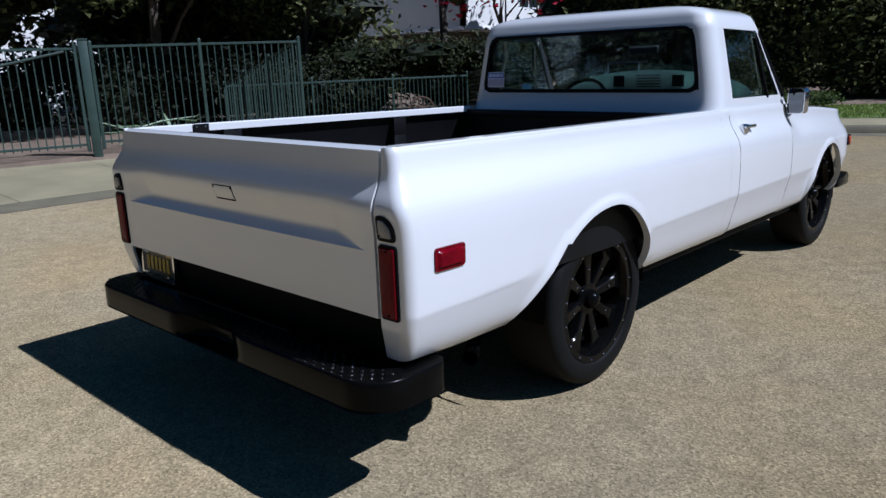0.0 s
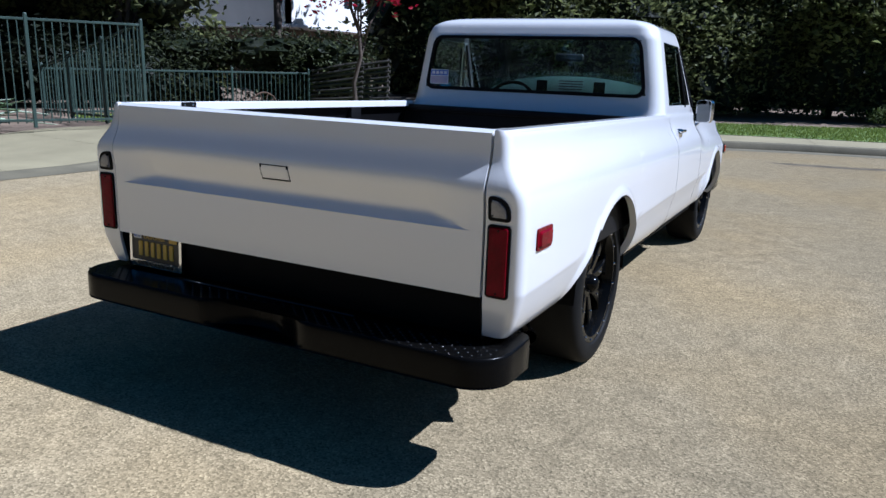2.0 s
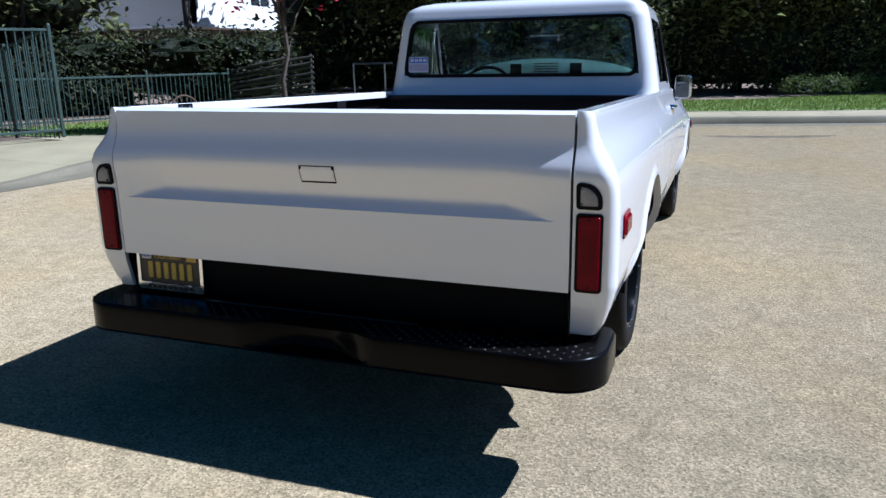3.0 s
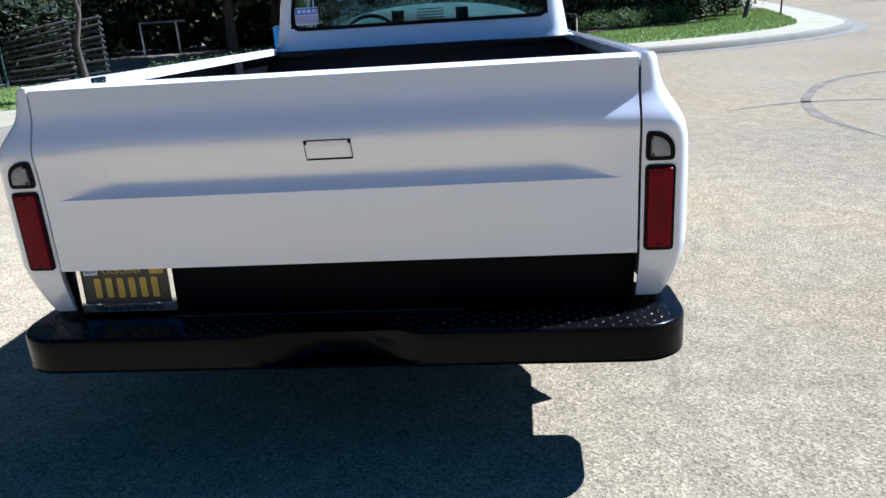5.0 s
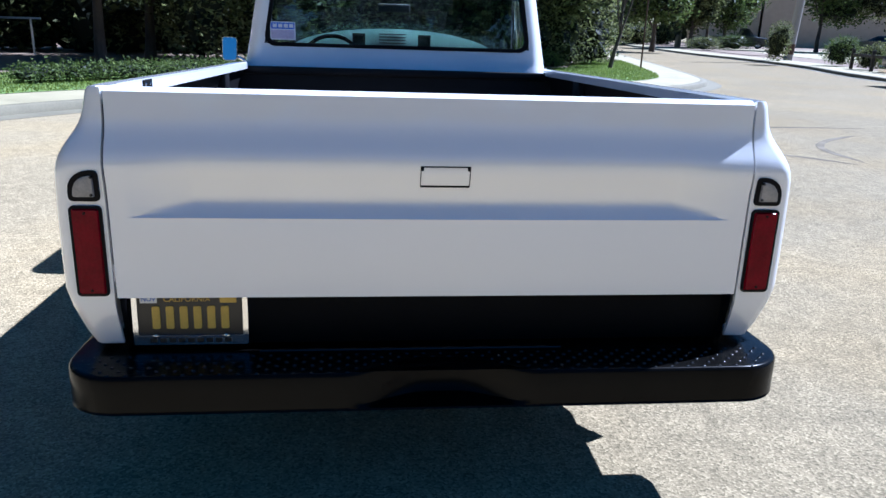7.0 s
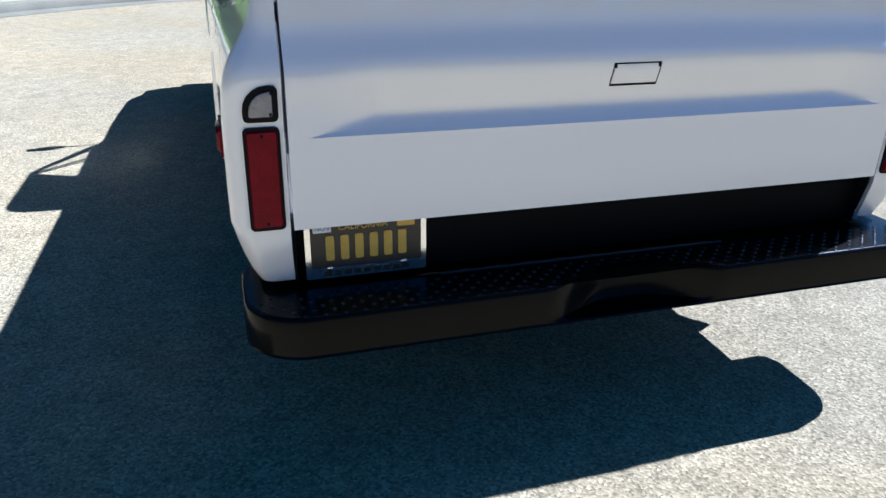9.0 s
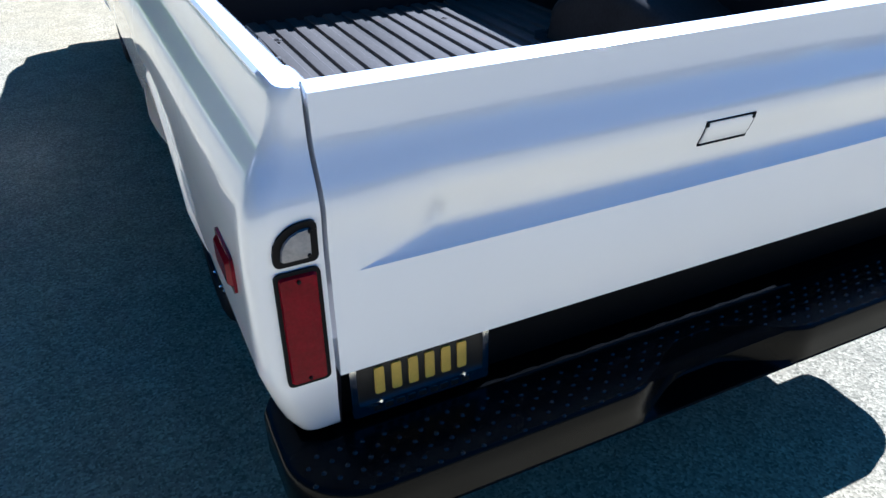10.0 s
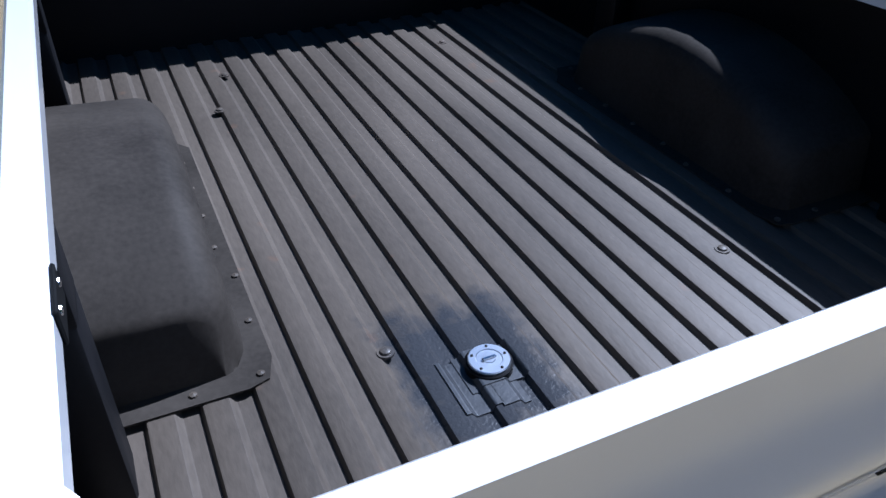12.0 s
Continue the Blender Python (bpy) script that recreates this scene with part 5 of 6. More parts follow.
for k in range(5):
    a = 2 * math.pi * k / 5
    bm = bmesh.new()
    lathe(bm, [(0.0, 0.003), (0.0015, 0.0028), (0.002, 0.0005)], 8, "z", (-0.240 + 0.033 * math.cos(a), 0.556 + 0.033 * math.sin(a), z + 0.011))
    part("screw", bm, GASKET, cap_ob)
bm = bmesh.new()
box(bm, -0.255, -0.225, 0.552, 0.560, z + 0.010, z + 0.0145, 0.002, 1)
part("cap_grip", bm, CHROME, cap_ob)

# flange and rivets round the tubs
for sgn in (1, -1):
    bm = bmesh.new()
    a = [(0.94, 0.672), (0.66, 0.672), (0.622, 0.684), (0.604, 0.74), (0.600, 1.64), (0.63, 1.68), (0.66, 1.735), (0.94, 1.735)]
    b = [(0.94, 0.722), (0.70, 0.722), (0.668, 0.735), (0.650, 0.77), (0.648, 1.60), (0.655, 1.63), (0.67, 1.66), (0.94, 1.66)]
    grid(bm, [[(sgn * x, y, floor_z(y) + 0.0005) for x, y in a], [(sgn * x, y, floor_z(y) + 0.005) for x, y in a], [(sgn * x, y, floor_z(y) + 0.006) for x, y in b]])
    fl = part("tub_flange", bm, TUB, floor_bed)
    for x, y in ((0.755, 0.695), (0.634, 0.700), (0.620, 0.853), (0.612, 1.008), (0.633, 1.13), (0.633, 1.27), (0.633, 1.41), (0.633, 1.55), (0.70, 1.71)):
        bm = bmesh.new()
        lathe(bm, [(0.0, 0.008), (0.004, 0.007), (0.006, 0.0005)], 10, "z", (sgn * x, y, floor_z(y) + 0.005))
        part("rivet", bm, LINER, floor_bed)

# black bracket on the left rail, and the exhaust
bm = bmesh.new()
box(bm, -0.8625, -0.857, 0.33, 0.42, 1.155, 1.1985, 0.002, 1)
br = part("rail_bracket", bm, BLACKFLAT, truck, "black bracket on the bed rail")
for y in (0.35, 0.40):
    bm = bmesh.new()
    lathe(bm, [(0.0, 0.006), (0.002, 0.005), (0.003, 0.0005)], 8, "x", (-0.857, y, 1.185))
    part("bolt", bm, CHROME, br)
bm = bmesh.new()
tube(bm, [(0.60, 1.75, 0.40), (0.66, 0.9, 0.42), (0.78, 0.55, 0.40), (0.885, 0.40, 0.392)], 0.028, 14, False)
pipe = part("exhaust_pipe", bm, BLACK, truck, "black exhaust tail pipe")
bm = bmesh.new()
tube(bm, [(0.875, 0.416, 0.393), (0.900, 0.376, 0.3905)], 0.0305, 18, False)
tube(bm, [(0.900, 0.376, 0.3905), (0.875, 0.416, 0.393)], 0.026, 18, False)
part("tip", bm, CHROME, pipe, "chrome exhaust tip")

# stickers on the rear window
for (x0, x1, z0, z1), m in (((-0.742, -0.600, 1.325, 1.425), WHITEPLASTIC), ((-0.737, -0.605, 1.385, 1.420), BLUEPRINT), ((-0.737, -0.605, 1.332, 1.380), GREYPRINT)):
    bm = bmesh.new()
    o = 0.001 if m is WHITEPLASTIC else -0.001
    prism(bm, rounded(x0, x1, z0, z1, 0.002, 2), lambda u, v, s: Vector((u, 2.516 + o + 0.0008 * s + (v - 1.3) * 0.028, v)))
    st = part("window_sticker", bm, m, rear_glass)
for k in range(4):
    bm = bmesh.new()
    prism(bm, rounded(-0.727 + k * 0.031, -0.704 + k * 0.031, 1.393, 1.413, 0.002, 2), lambda u, v, s: Vector((u, 2.5135 + 0.0006 * s + (v - 1.3) * 0.028, v)))
    part("lettering_bar", bm, WHITEPLASTIC, rear_glass)
# chrome vent posts and inner mirror seen through the glass
for sgn in (1, -1):
    bm = bmesh.new()
    tube(bm, [(sgn * 0.86, 3.26, 1.24), (sgn * 0.80, 3.16, 1.62)], 0.008, 8)
    part("vent_post", bm, CHROME, truck)

# ---- garden behind the fences ----
# leaning timber hurdle
def hurdle(a, b, h0, h1, n, group):
    a, b = Vector((*a, 0.1)), Vector((*b, 0.1))
    L = (b - a).length
    root = empty("timber_hurdle", "leaning grey weathered timber rail panel", "fence panel", group, pose(a.x, a.y, 0.1, -6, 0, math.degrees(math.atan2((b - a).y, (b - a).x))))
    for k in range(n):
        t = (k + 0.7) / n
        bm = bmesh.new()
        tube(bm, [(-0.05, 0, h0 * t), (L * 0.5, 0.01 * (-1) ** k, (h0 + h1) / 2 * t + 0.015 * (-1) ** k), (L + 0.05, 0, h1 * t)], [0.034, 0.038, 0.034], 8)
        part("rail", bm, WOOD, root)
    for x, h in ((0.05, h0 * 1.02), (L * 0.5, (h0 + h1) * 0.51), (L - 0.05, h1 * 1.02)):
        bm = bmesh.new()
        tube(bm, [(x, 0.07, 0), (x, 0.07, h)], 0.045, 8)
        part("post", bm, WOOD, root)


hurdle((-9.85, 13.1), (-8.67, 13.46), 1.07, 1.34, 11, "timber hurdles")
hurdle((-8.63, 13.53), (-8.04, 13.69), 1.26, 1.38, 11, "timber hurdles")

# pipe frame
pf = empty("pipe_frame", "pale galvanised pipe frame in the shade", "pipe frame", m=pose(-11.29, 22.28, 0.13, 0, 0, 8))
for p, q in (((0, 0, 1.06), (1.45, 0, 1.06)), ((1.16, 0, 0), (1.16, 0, 1.06)), ((0.0, 0, 0), (0.0, 0, 1.06))):
    bm = bmesh.new()
    tube(bm, [p, q], 0.033, 8)
    part("pipe", bm, STEEL, pf)

# spiky succulent
ag = empty("agave_plant", "spiky grey-green succulent plant behind the fence", "plant", m=pose(-11.7, 5.9, 0.16))
ra = random.Random(9)
me = None
for k in range(22):
    a, el, L = ra.uniform(0, 2 * math.pi), ra.uniform(0.25, 1.2), ra.uniform(0.5, 0.85)
    bm = bmesh.new()
    rows = []
    for i in range(7):
        t = i / 6
        w = 0.045 * (1 - t) ** 0.7 * (0.7 + t)
        z = L * t * math.sin(el) - 0.15 * t * t
        rows.append([(L * t * math.cos(el), -w, z + 0.012), (L * t * math.cos(el), 0, z - 0.006), (L * t * math.cos(el), w, z + 0.012)])
    grid(bm, rows)
    ob = part("leaf", bm, AGAVE, ag, smooth=0)
    ob.rotation_euler = (0, 0, a)

# heap of cut branches beside the succulent
bh = empty("brush_pile", "heap of bare pale cut branches behind the fence", "branches", m=pose(-11.5, 5.5, 0.14))
for k in range(16):
    a, L = ra.uniform(0, 2 * math.pi), ra.uniform(0.7, 1.5)
    x, y, z = ra.uniform(-0.5, 0.5), ra.uniform(-0.7, 0.7), ra.uniform(0.05, 0.3)
    d = Vector((math.cos(a), math.sin(a), ra.uniform(-0.1, 0.55))) * L
    bm = bmesh.new()
    tube(bm, [Vector((x, y, z)) - d * 0.3, Vector((x, y, z + 0.06)) + d * 0.2, Vector((x, y, z)) + d * 0.7], [0.022, 0.018, 0.008], 6)
    part("branch", bm, AGAVE, bh)

# old cart wheel behind the low fence
cw = empty("cart_wheel", "old rusty cart wheel leaning behind the low fence", "wheel", m=pose(-9.72, 11.15, 0.36, 80, 0, 62))
bm = bmesh.new()
tube(bm, [(0.3 * math.cos(a), 0.3 * math.sin(a), 0) for a in [2 * math.pi * k / 36 for k in range(37)]], 0.022, 8, False)
part("rim", bm, RUST, cw)
for k in range(10):
    a = 2 * math.pi * k / 10
    bm = bmesh.new()
    tube(bm, [(0.06 * math.cos(a), 0.06 * math.sin(a), 0), (0.295 * math.cos(a), 0.295 * math.sin(a), 0)], 0.013, 6)
    part("spoke", bm, RUST, cw)
bm = bmesh.new()
lathe(bm, [(-0.08, 0.04), (-0.07, 0.07), (0.07, 0.07), (0.08, 0.04)], 14, "z")
part("hub", bm, RUST, cw)

# bench of rough boards behind the gate
bn = empty("timber_bench", "rough brown timber bench behind the gate", "bench", m=pose(-12.9, 2.2, 0.15, 0, 0, 72))
for z in (0.45, 0.75, 0.95):
    bm = bmesh.new()
    box(bm, -0.9, 0.9, -0.16 if z < 0.5 else 0.16, 0.16 if z < 0.5 else 0.20, z, z + (0.05 if z < 0.5 else 0.12), 0.01, 1)
    part("board", bm, WOOD, bn)
for x in (-0.75, 0.75):
    bm = bmesh.new()
    box(bm, x - 0.04, x + 0.04, -0.14, 0.2, 0, 0.45, 0.01, 1)
    part("leg", bm, WOOD, bn)
    bm = bmesh.new()
    box(bm, x - 0.035, x + 0.035, 0.201, 0.25, 0, 1.08, 0.01, 1)
    part("back_post", bm, WOOD, bn)

# gate brace
bm = bmesh.new()
gb = empty("gate_brace", "slanting green steel brace of the gate", "brace", m=pose(-11.6, 0.0, 0.17, 0, 0, 73))
tube(bm, [(0.3, -0.03, 0.95), (3.7, -0.03, 1.66)], 0.02, 8)
part("brace", bm, FENCE, gb)


# ---- houses ----
def wall_with_openings(bm, a, b, z0, z1, holes, t=0.2):
    """A wall from a to b in plan, with rectangular openings (along0, along1, low, high) through it."""
    a, b = Vector((*a, 0)), Vector((*b, 0))
    d = (b - a).normalized()
    n = Vector((-d.y, d.x, 0)) * t
    L = (b - a).length
    us = sorted({0, L, *[h[0] for h in holes], *[h[1] for h in holes]})
    zs_ = sorted({z0, z1, *[h[2] for h in holes], *[h[3] for h in holes]})
    for u0, u1 in zip(us, us[1:]):
        for q0, q1 in zip(zs_, zs_[1:]):
            if any(h[0] <= (u0 + u1) / 2 <= h[1] and h[2] <= (q0 + q1) / 2 <= h[3] for h in holes):
                continue
            p = [a + d * u0, a + d * u1]
            c = [p[0] + Vector((0, 0, q0)), p[1] + Vector((0, 0, q0)), p[1] + Vector((0, 0, q1)), p[0] + Vector((0, 0, q1))]
            f = [bm.verts.new(v) for v in c]
            g = [bm.verts.new(v + n) for v in c]
            for q in ((0, 1, 2, 3),):
                bm.faces.new([f[k] for k in q])
                bm.faces.new([g[k] for k in q])
            for k in range(4):
                bm.faces.new((f[k], f[(k + 1) % 4], g[(k + 1) % 4], g[k]))
    bmesh.ops.remove_doubles(bm, verts=bm.verts[:], dist=0.001)


def house(label, x0, x1, y0, y1, z0, z1, wall, windows, ridge=1.6, eave=0.45):
    """Box walls with real openings, window frames with panes, and a gable roof with overhang."""
    root = empty("house", label, "house", m=pose(0, 0, 0))
    sides = {"s": ((x0, y0), (x1, y0)), "e": ((x1, y0), (x1, y1)), "n": ((x1, y1), (x0, y1)), "w": ((x0, y1), (x0, y0))}
    for key, (a, b) in sides.items():
        bm = bmesh.new()
        wall_with_openings(bm, a, b, z0, z1, windows.get(key, []))
        part("wall", bm, wall, root, smooth=0)
        A, B = Vector((*a, 0)), Vector((*b, 0))
        d = (B - A).normalized()
        n = Vector((-d.y, d.x, 0))
        for u0, u1, q0, q1 in windows.get(key, []):
            bm = bmesh.new()
            for (p0, p1, r0, r1) in ((u0, u1, q0, q0 + 0.07), (u0, u1, q1 - 0.07, q1), (u0, u0 + 0.07, q0 + 0.07, q1 - 0.07), (u1 - 0.07, u1, q0 + 0.07, q1 - 0.07), ((u0 + u1) / 2 - 0.03, (u0 + u1) / 2 + 0.03, q0 + 0.07, q1 - 0.07)):
                pts = []
                for w in (0.03, 0.11):
                    pts.append([A + d * p0 + n * w + Vector((0, 0, r0)), A + d * p1 + n * w + Vector((0, 0, r0)), A + d * p1 + n * w + Vector((0, 0, r1)), A + d * p0 + n * w + Vector((0, 0, r1))])
                f, g = [bm.verts.new(v) for v in pts[0]], [bm.verts.new(v) for v in pts[1]]
                bm.faces.new(f)
                bm.faces.new(g)
                for k in range(4):
                    bm.faces.new((f[k], f[(k + 1) % 4], g[(k + 1) % 4], g[k]))
            win = part("window", bm, WHITEPLASTIC, root, smooth=0)
            bm = bmesh.new()
            bm.faces.new([bm.verts.new(v) for v in (A + d * u0 + n * 0.07 + Vector((0, 0, q0)), A + d * u1 + n * 0.07 + Vector((0, 0, q0)), A + d * u1 + n * 0.07 + Vector((0, 0, q1)), A + d * u0 + n * 0.07 + Vector((0, 0, q1)))])
            part("pane", bm, WINDOWDARK, win, smooth=0)
    bm = bmesh.new()
    xm = (x0 + x1) / 2
    sl = ridge / (xm - x0)
    prof = [(x0 - eave, z1 - eave * sl), (xm, z1 + ridge), (x1 + eave, z1 - eave * sl)]
    lo = [[bm.verts.new((x, y, z)) for x, z in prof] for y in (y0 - eave, y1 + eave)]
    hi = [[bm.verts.new((x, y, z + 0.16)) for x, z in prof] for y in (y0 - eave, y1 + eave)]
    for k in range(2):
        for r in (lo, hi):
            bm.faces.new((r[0][k], r[0][k + 1], r[1][k + 1], r[1][k]))
        for e in (0, 1):
            bm.faces.new((lo[e][k], lo[e][k + 1], hi[e][k + 1], hi[e][k]))
    for k in (0, 2):
        bm.faces.new((lo[0][k], lo[1][k], hi[1][k], hi[0][k]))
    part("roof", bm, ROOF, root, smooth=0)
    for y in (y0, y1):
        bm = bmesh.new()
        f = [bm.verts.new(v) for v in ((x0, y + (0.05 if y == y0 else -0.05), z1), (x1, y + (0.05 if y == y0 else -0.05), z1), (xm, y + (0.05 if y == y0 else -0.05), z1 + ridge))]
        bm.faces.new(f)
        part("gable", bm, wall, root, smooth=0)
    return root


hA = house("two-storey white stucco house behind the trees", -28.0, -19.0, 23.5, 33.0, 2.85, 5.9, STUCCO, {"s": [(2.0, 3.6, 3.7, 5.0)], "e": [(4.0, 5.6, 3.7, 5.0)]})
bm = bmesh.new()
box(bm, -28.1, -18.9, 23.42, 33.1, 2.72, 2.86, 0.02, 1)
part("band", bm, WHITEPLASTIC, hA)
bm = bmesh.new()
box(bm, -27.2, -20.2, 24.6, 32.5, 0.1, 2.72, 0.02, 1)
part("ground_storey", bm, SHINGLE, hA)
house("long white stucco house glimpsed through the trees", -36.0, -27.0, 0.5, 22.0, 0.1, 4.6, STUCCO, {"e": [(3.0, 4.6, 1.2, 2.6), (9.0, 10.6, 1.2, 2.6), (15, 16.6, 1.2, 2.6)]})

# ---- across the street ----
FAR = smooth_line([(16.2, 10.0), (16.8, 15.5), (17.9, 24.2), (19.9, 31.0), (21.1, 38.8), (21.8, 48.2), (25.4, 69.9), (31, 100)], 1.0)
FAR = FAR[::-1]
FRISE = [0.01 + 0.12 * smoothstep(20.5, 22.5, p.y) for p in FAR]
fk = bmesh.new()
grid(fk, [lift(offset(FAR, -0.3), 0.005), lift(offset(FAR, -0.03), 0.009), lift(FAR, [max(0.012, r - 0.012) for r in FRISE]), lift(offset(FAR, 0.02), FRISE), lift(offset(FAR, 0.16), FRISE)])
tagged(finish("kerb", fk, KERBSTONE, smooth=50), "grey concrete kerb across the street", "kerb", kind="structure")
fp = bmesh.new()
grid(fp, [lift(offset(FAR, 0.165), FRISE), lift(offset(FAR, 1.9), [r + 0.015 for r in FRISE])])
tagged(finish("pavement", fp, CONCRETE, smooth=50), "pale concrete pavement across the street", "pavement", kind="structure")
vg = bmesh.new()
vp = lift(offset(FAR, 1.89), [r + 0.008 for r in FRISE]) + [Vector((120, 5, 0.1)), Vector((160, 60, 0.1)), Vector((120, 140, 0.1))]
vg.faces.new([vg.verts.new(p) for p in vp])
bmesh.ops.triangulate(vg, faces=vg.faces[:])
tagged(finish("ground", vg, DIRT, smooth=0), "dry brown verge and bark mulch across the street", "ground", kind="structure")
pk = bmesh.new()
pk.faces.new([pk.verts.new(p) for p in ((24.6, 30, 0.16), (60, 22, 0.16), (70, 60, 0.16), (31.5, 66, 0.16))])
tagged(finish("parking_lot", pk, CONCRETE, smooth=0), "pale worn parking lot across the street", "parking lot", kind="structure")
is_bm = bmesh.new()
is_bm.faces.new([is_bm.verts.new(p) for p in ((24.2, 44, 0.17), (27.5, 45, 0.17), (30, 56, 0.17), (26.2, 56, 0.17))])
tagged(finish("verge", is_bm, DIRT, smooth=0), "dry brown planting island by the parking lot", "verge", kind="structure")


def utility_pole():
    root = empty("utility_pole", "leaning grey timber utility pole with a dark band", "utility pole", m=pose(22.9, 37.5, 0.1, 0, 3.5, 0))
    bm = bmesh.new()
    tube(bm, [(0, 0, -0.1), (0, 0, 4), (0, 0, 9.0)], [0.23, 0.21, 0.17], 16)
    part("shaft", bm, POLEWOOD, root)
    bm = bmesh.new()
    lathe(bm, [(0.35, 0.232), (0.9, 0.230)], 16, "z")
    part("band", bm, RUST, root)
    bm = bmesh.new()
    box(bm, -1.1, 1.1, -0.06, 0.06, 8.3, 8.45, 0.01, 1)
    part("cross_arm", bm, POLEWOOD, root)


utility_pole()
bl = empty("bollard", "grey concrete utility pedestal on the verge", "bollard", m=pose(28.2, 65.0, 0.13))
bm = bmesh.new()
lathe(bm, [(0, 0.30), (0.8, 0.27), (1.0, 0.20), (1.15, 0.08), (1.16, 0.001)], 8, "z")
part("body", bm, KERBSTONE, bl)
bm = bmesh.new()
tube(bm, [(0.35, 0.3, 0), (0.5, 0.3, 7.0)], 0.07, 10)
sl_ = empty("street_lamp", "slim pale street lamp pole", "street lamp", m=pose(28.2, 65.0, 0.13))
part("pole", bm, KERBSTONE, sl_)

# sign post and sapling on the corner lawn
sg = empty("sign_post", "thin dark steel sign post at the lawn edge", "sign post", m=pose(9.36, 23.47, 0.13))
bm = bmesh.new()
tube(bm, [(0, 0, -0.05), (0.02, 0, 2.9)], 0.03, 8)
part("post", bm, RUST, sg)
bm = bmesh.new()
box(bm, -0.3, 0.34, -0.012, 0.012, 2.5, 3.2, 0.01, 1)
part("sign_panel", bm, STEEL, sg)
tree("slender young street tree leaning on the lawn", (8.06, 22.9, 0.13), 5.6, 0.06, 1.3, LEAFBRIGHT, 5000, 0.12, 81, clumps=7, low=0.62, lean=(0.75, 0.3))

# shrubs on the lawn and along the far pavement
hedge("low grey-green shrubs on the lawn", [(x, y, 0.34, 0.55, 0.45, 0.34) for x, y in ((3.2, 20.7), (4.0, 21.0), (4.8, 21.3), (5.6, 21.7))], 9000, 0.06, LEAFBRIGHT, 82, (4.2, 20.2, 0.13), "shrub", "shrub")
for k, (x, y, w, h) in enumerate(((19.95, 33.6, 0.55, 0.95), (21.7, 31.2, 0.75, 0.65), (20.9, 27.9, 0.5, 0.5), (20.6, 25.6, 0.7, 0.5), (23.6, 30.0, 0.7, 0.7), (22.8, 27.0, 0.8, 0.6), (26.0, 55.0, 1.4, 0.5), (30, 58, 1.8, 0.6))):
    hedge("clipped roadside shrub on bark mulch", [(x, y, 0.12 + h, w, w, h), (x + 0.2, y - 0.1, 0.2 + h * 1.2, w * 0.7, w * 0.7, h * 0.8)], 2600, 0.09, LEAFBRIGHT if k % 2 else LEAF, 90 + k, (x, y, 0.1), "shrub", "shrub")
hedge("clipped dark box hedge beside the street", [(x, y, 1.1, 1.6, 1.6, 1.1) for x, y in ((24.6, 72), (27.4, 73.5), (30.2, 75))], 7000, 0.22, LEAF, 99, (27, 73, 0.1), core_scale=0.9)
for k, (x, y, h, sp) in enumerate(((28, 62, 7, 2.6), (33, 66, 8, 3.2), (38.5, 60, 9, 3.6), (44, 58, 9, 3.8), (49, 52, 9, 3.6), (36, 76, 9, 4), (30.5, 80, 9, 4), (23, 84, 9, 4), (54, 46, 9, 3.6), (18, 62, 9, 3.6), (20, 50, 7, 2.8))):
    tree("broad green tree along the far street", (x, y, 0.1), h, 0.16, sp, LEAFBRIGHT if k % 3 else LEAF, 6500, 0.32, 100 + k, clumps=9, low=0.34)
# tan building beyond the lot
house("long tan stucco building beyond the parking lot", 46, 110, 84, 104, 0.1, 7.5, TANSTUCCO, {}, ridge=2.5)
house("tan stucco house at the end of the street", 8, 34, 104, 116, 0.1, 5.0, TANSTUCCO, {"s": [(4, 6, 1.2, 2.6), (12, 16, 0.3, 2.6), (20, 22, 1.2, 2.6)]}, ridge=2.4)
woods("woods closing the end of the street", [(2, 96), (20, 122), (50, 112), (90, 108), (130, 90), (140, 50), (120, 10), (90, -30)], 14.0, 44, 74, 30000, 0.9)
# post-and-rail by the mulch
prf = empty("rail_fence", "low timber post and rail fence by the pavement", "fence", m=pose(20.6, 28.6, 0.12, 0, 0, -105))
for x in (0, 2.2, 4.4):
    bm = bmesh.new()
    box(bm, x - 0.06, x + 0.06, -0.06, 0.06, 0, 0.85, 0.01, 1)
    part("post", bm, WOOD, prf)
bm = bmesh.new()
box(bm, 0, 4.4, -0.03, 0.03, 0.55, 0.67, 0.01, 1)
part("rail", bm, WOOD, prf)


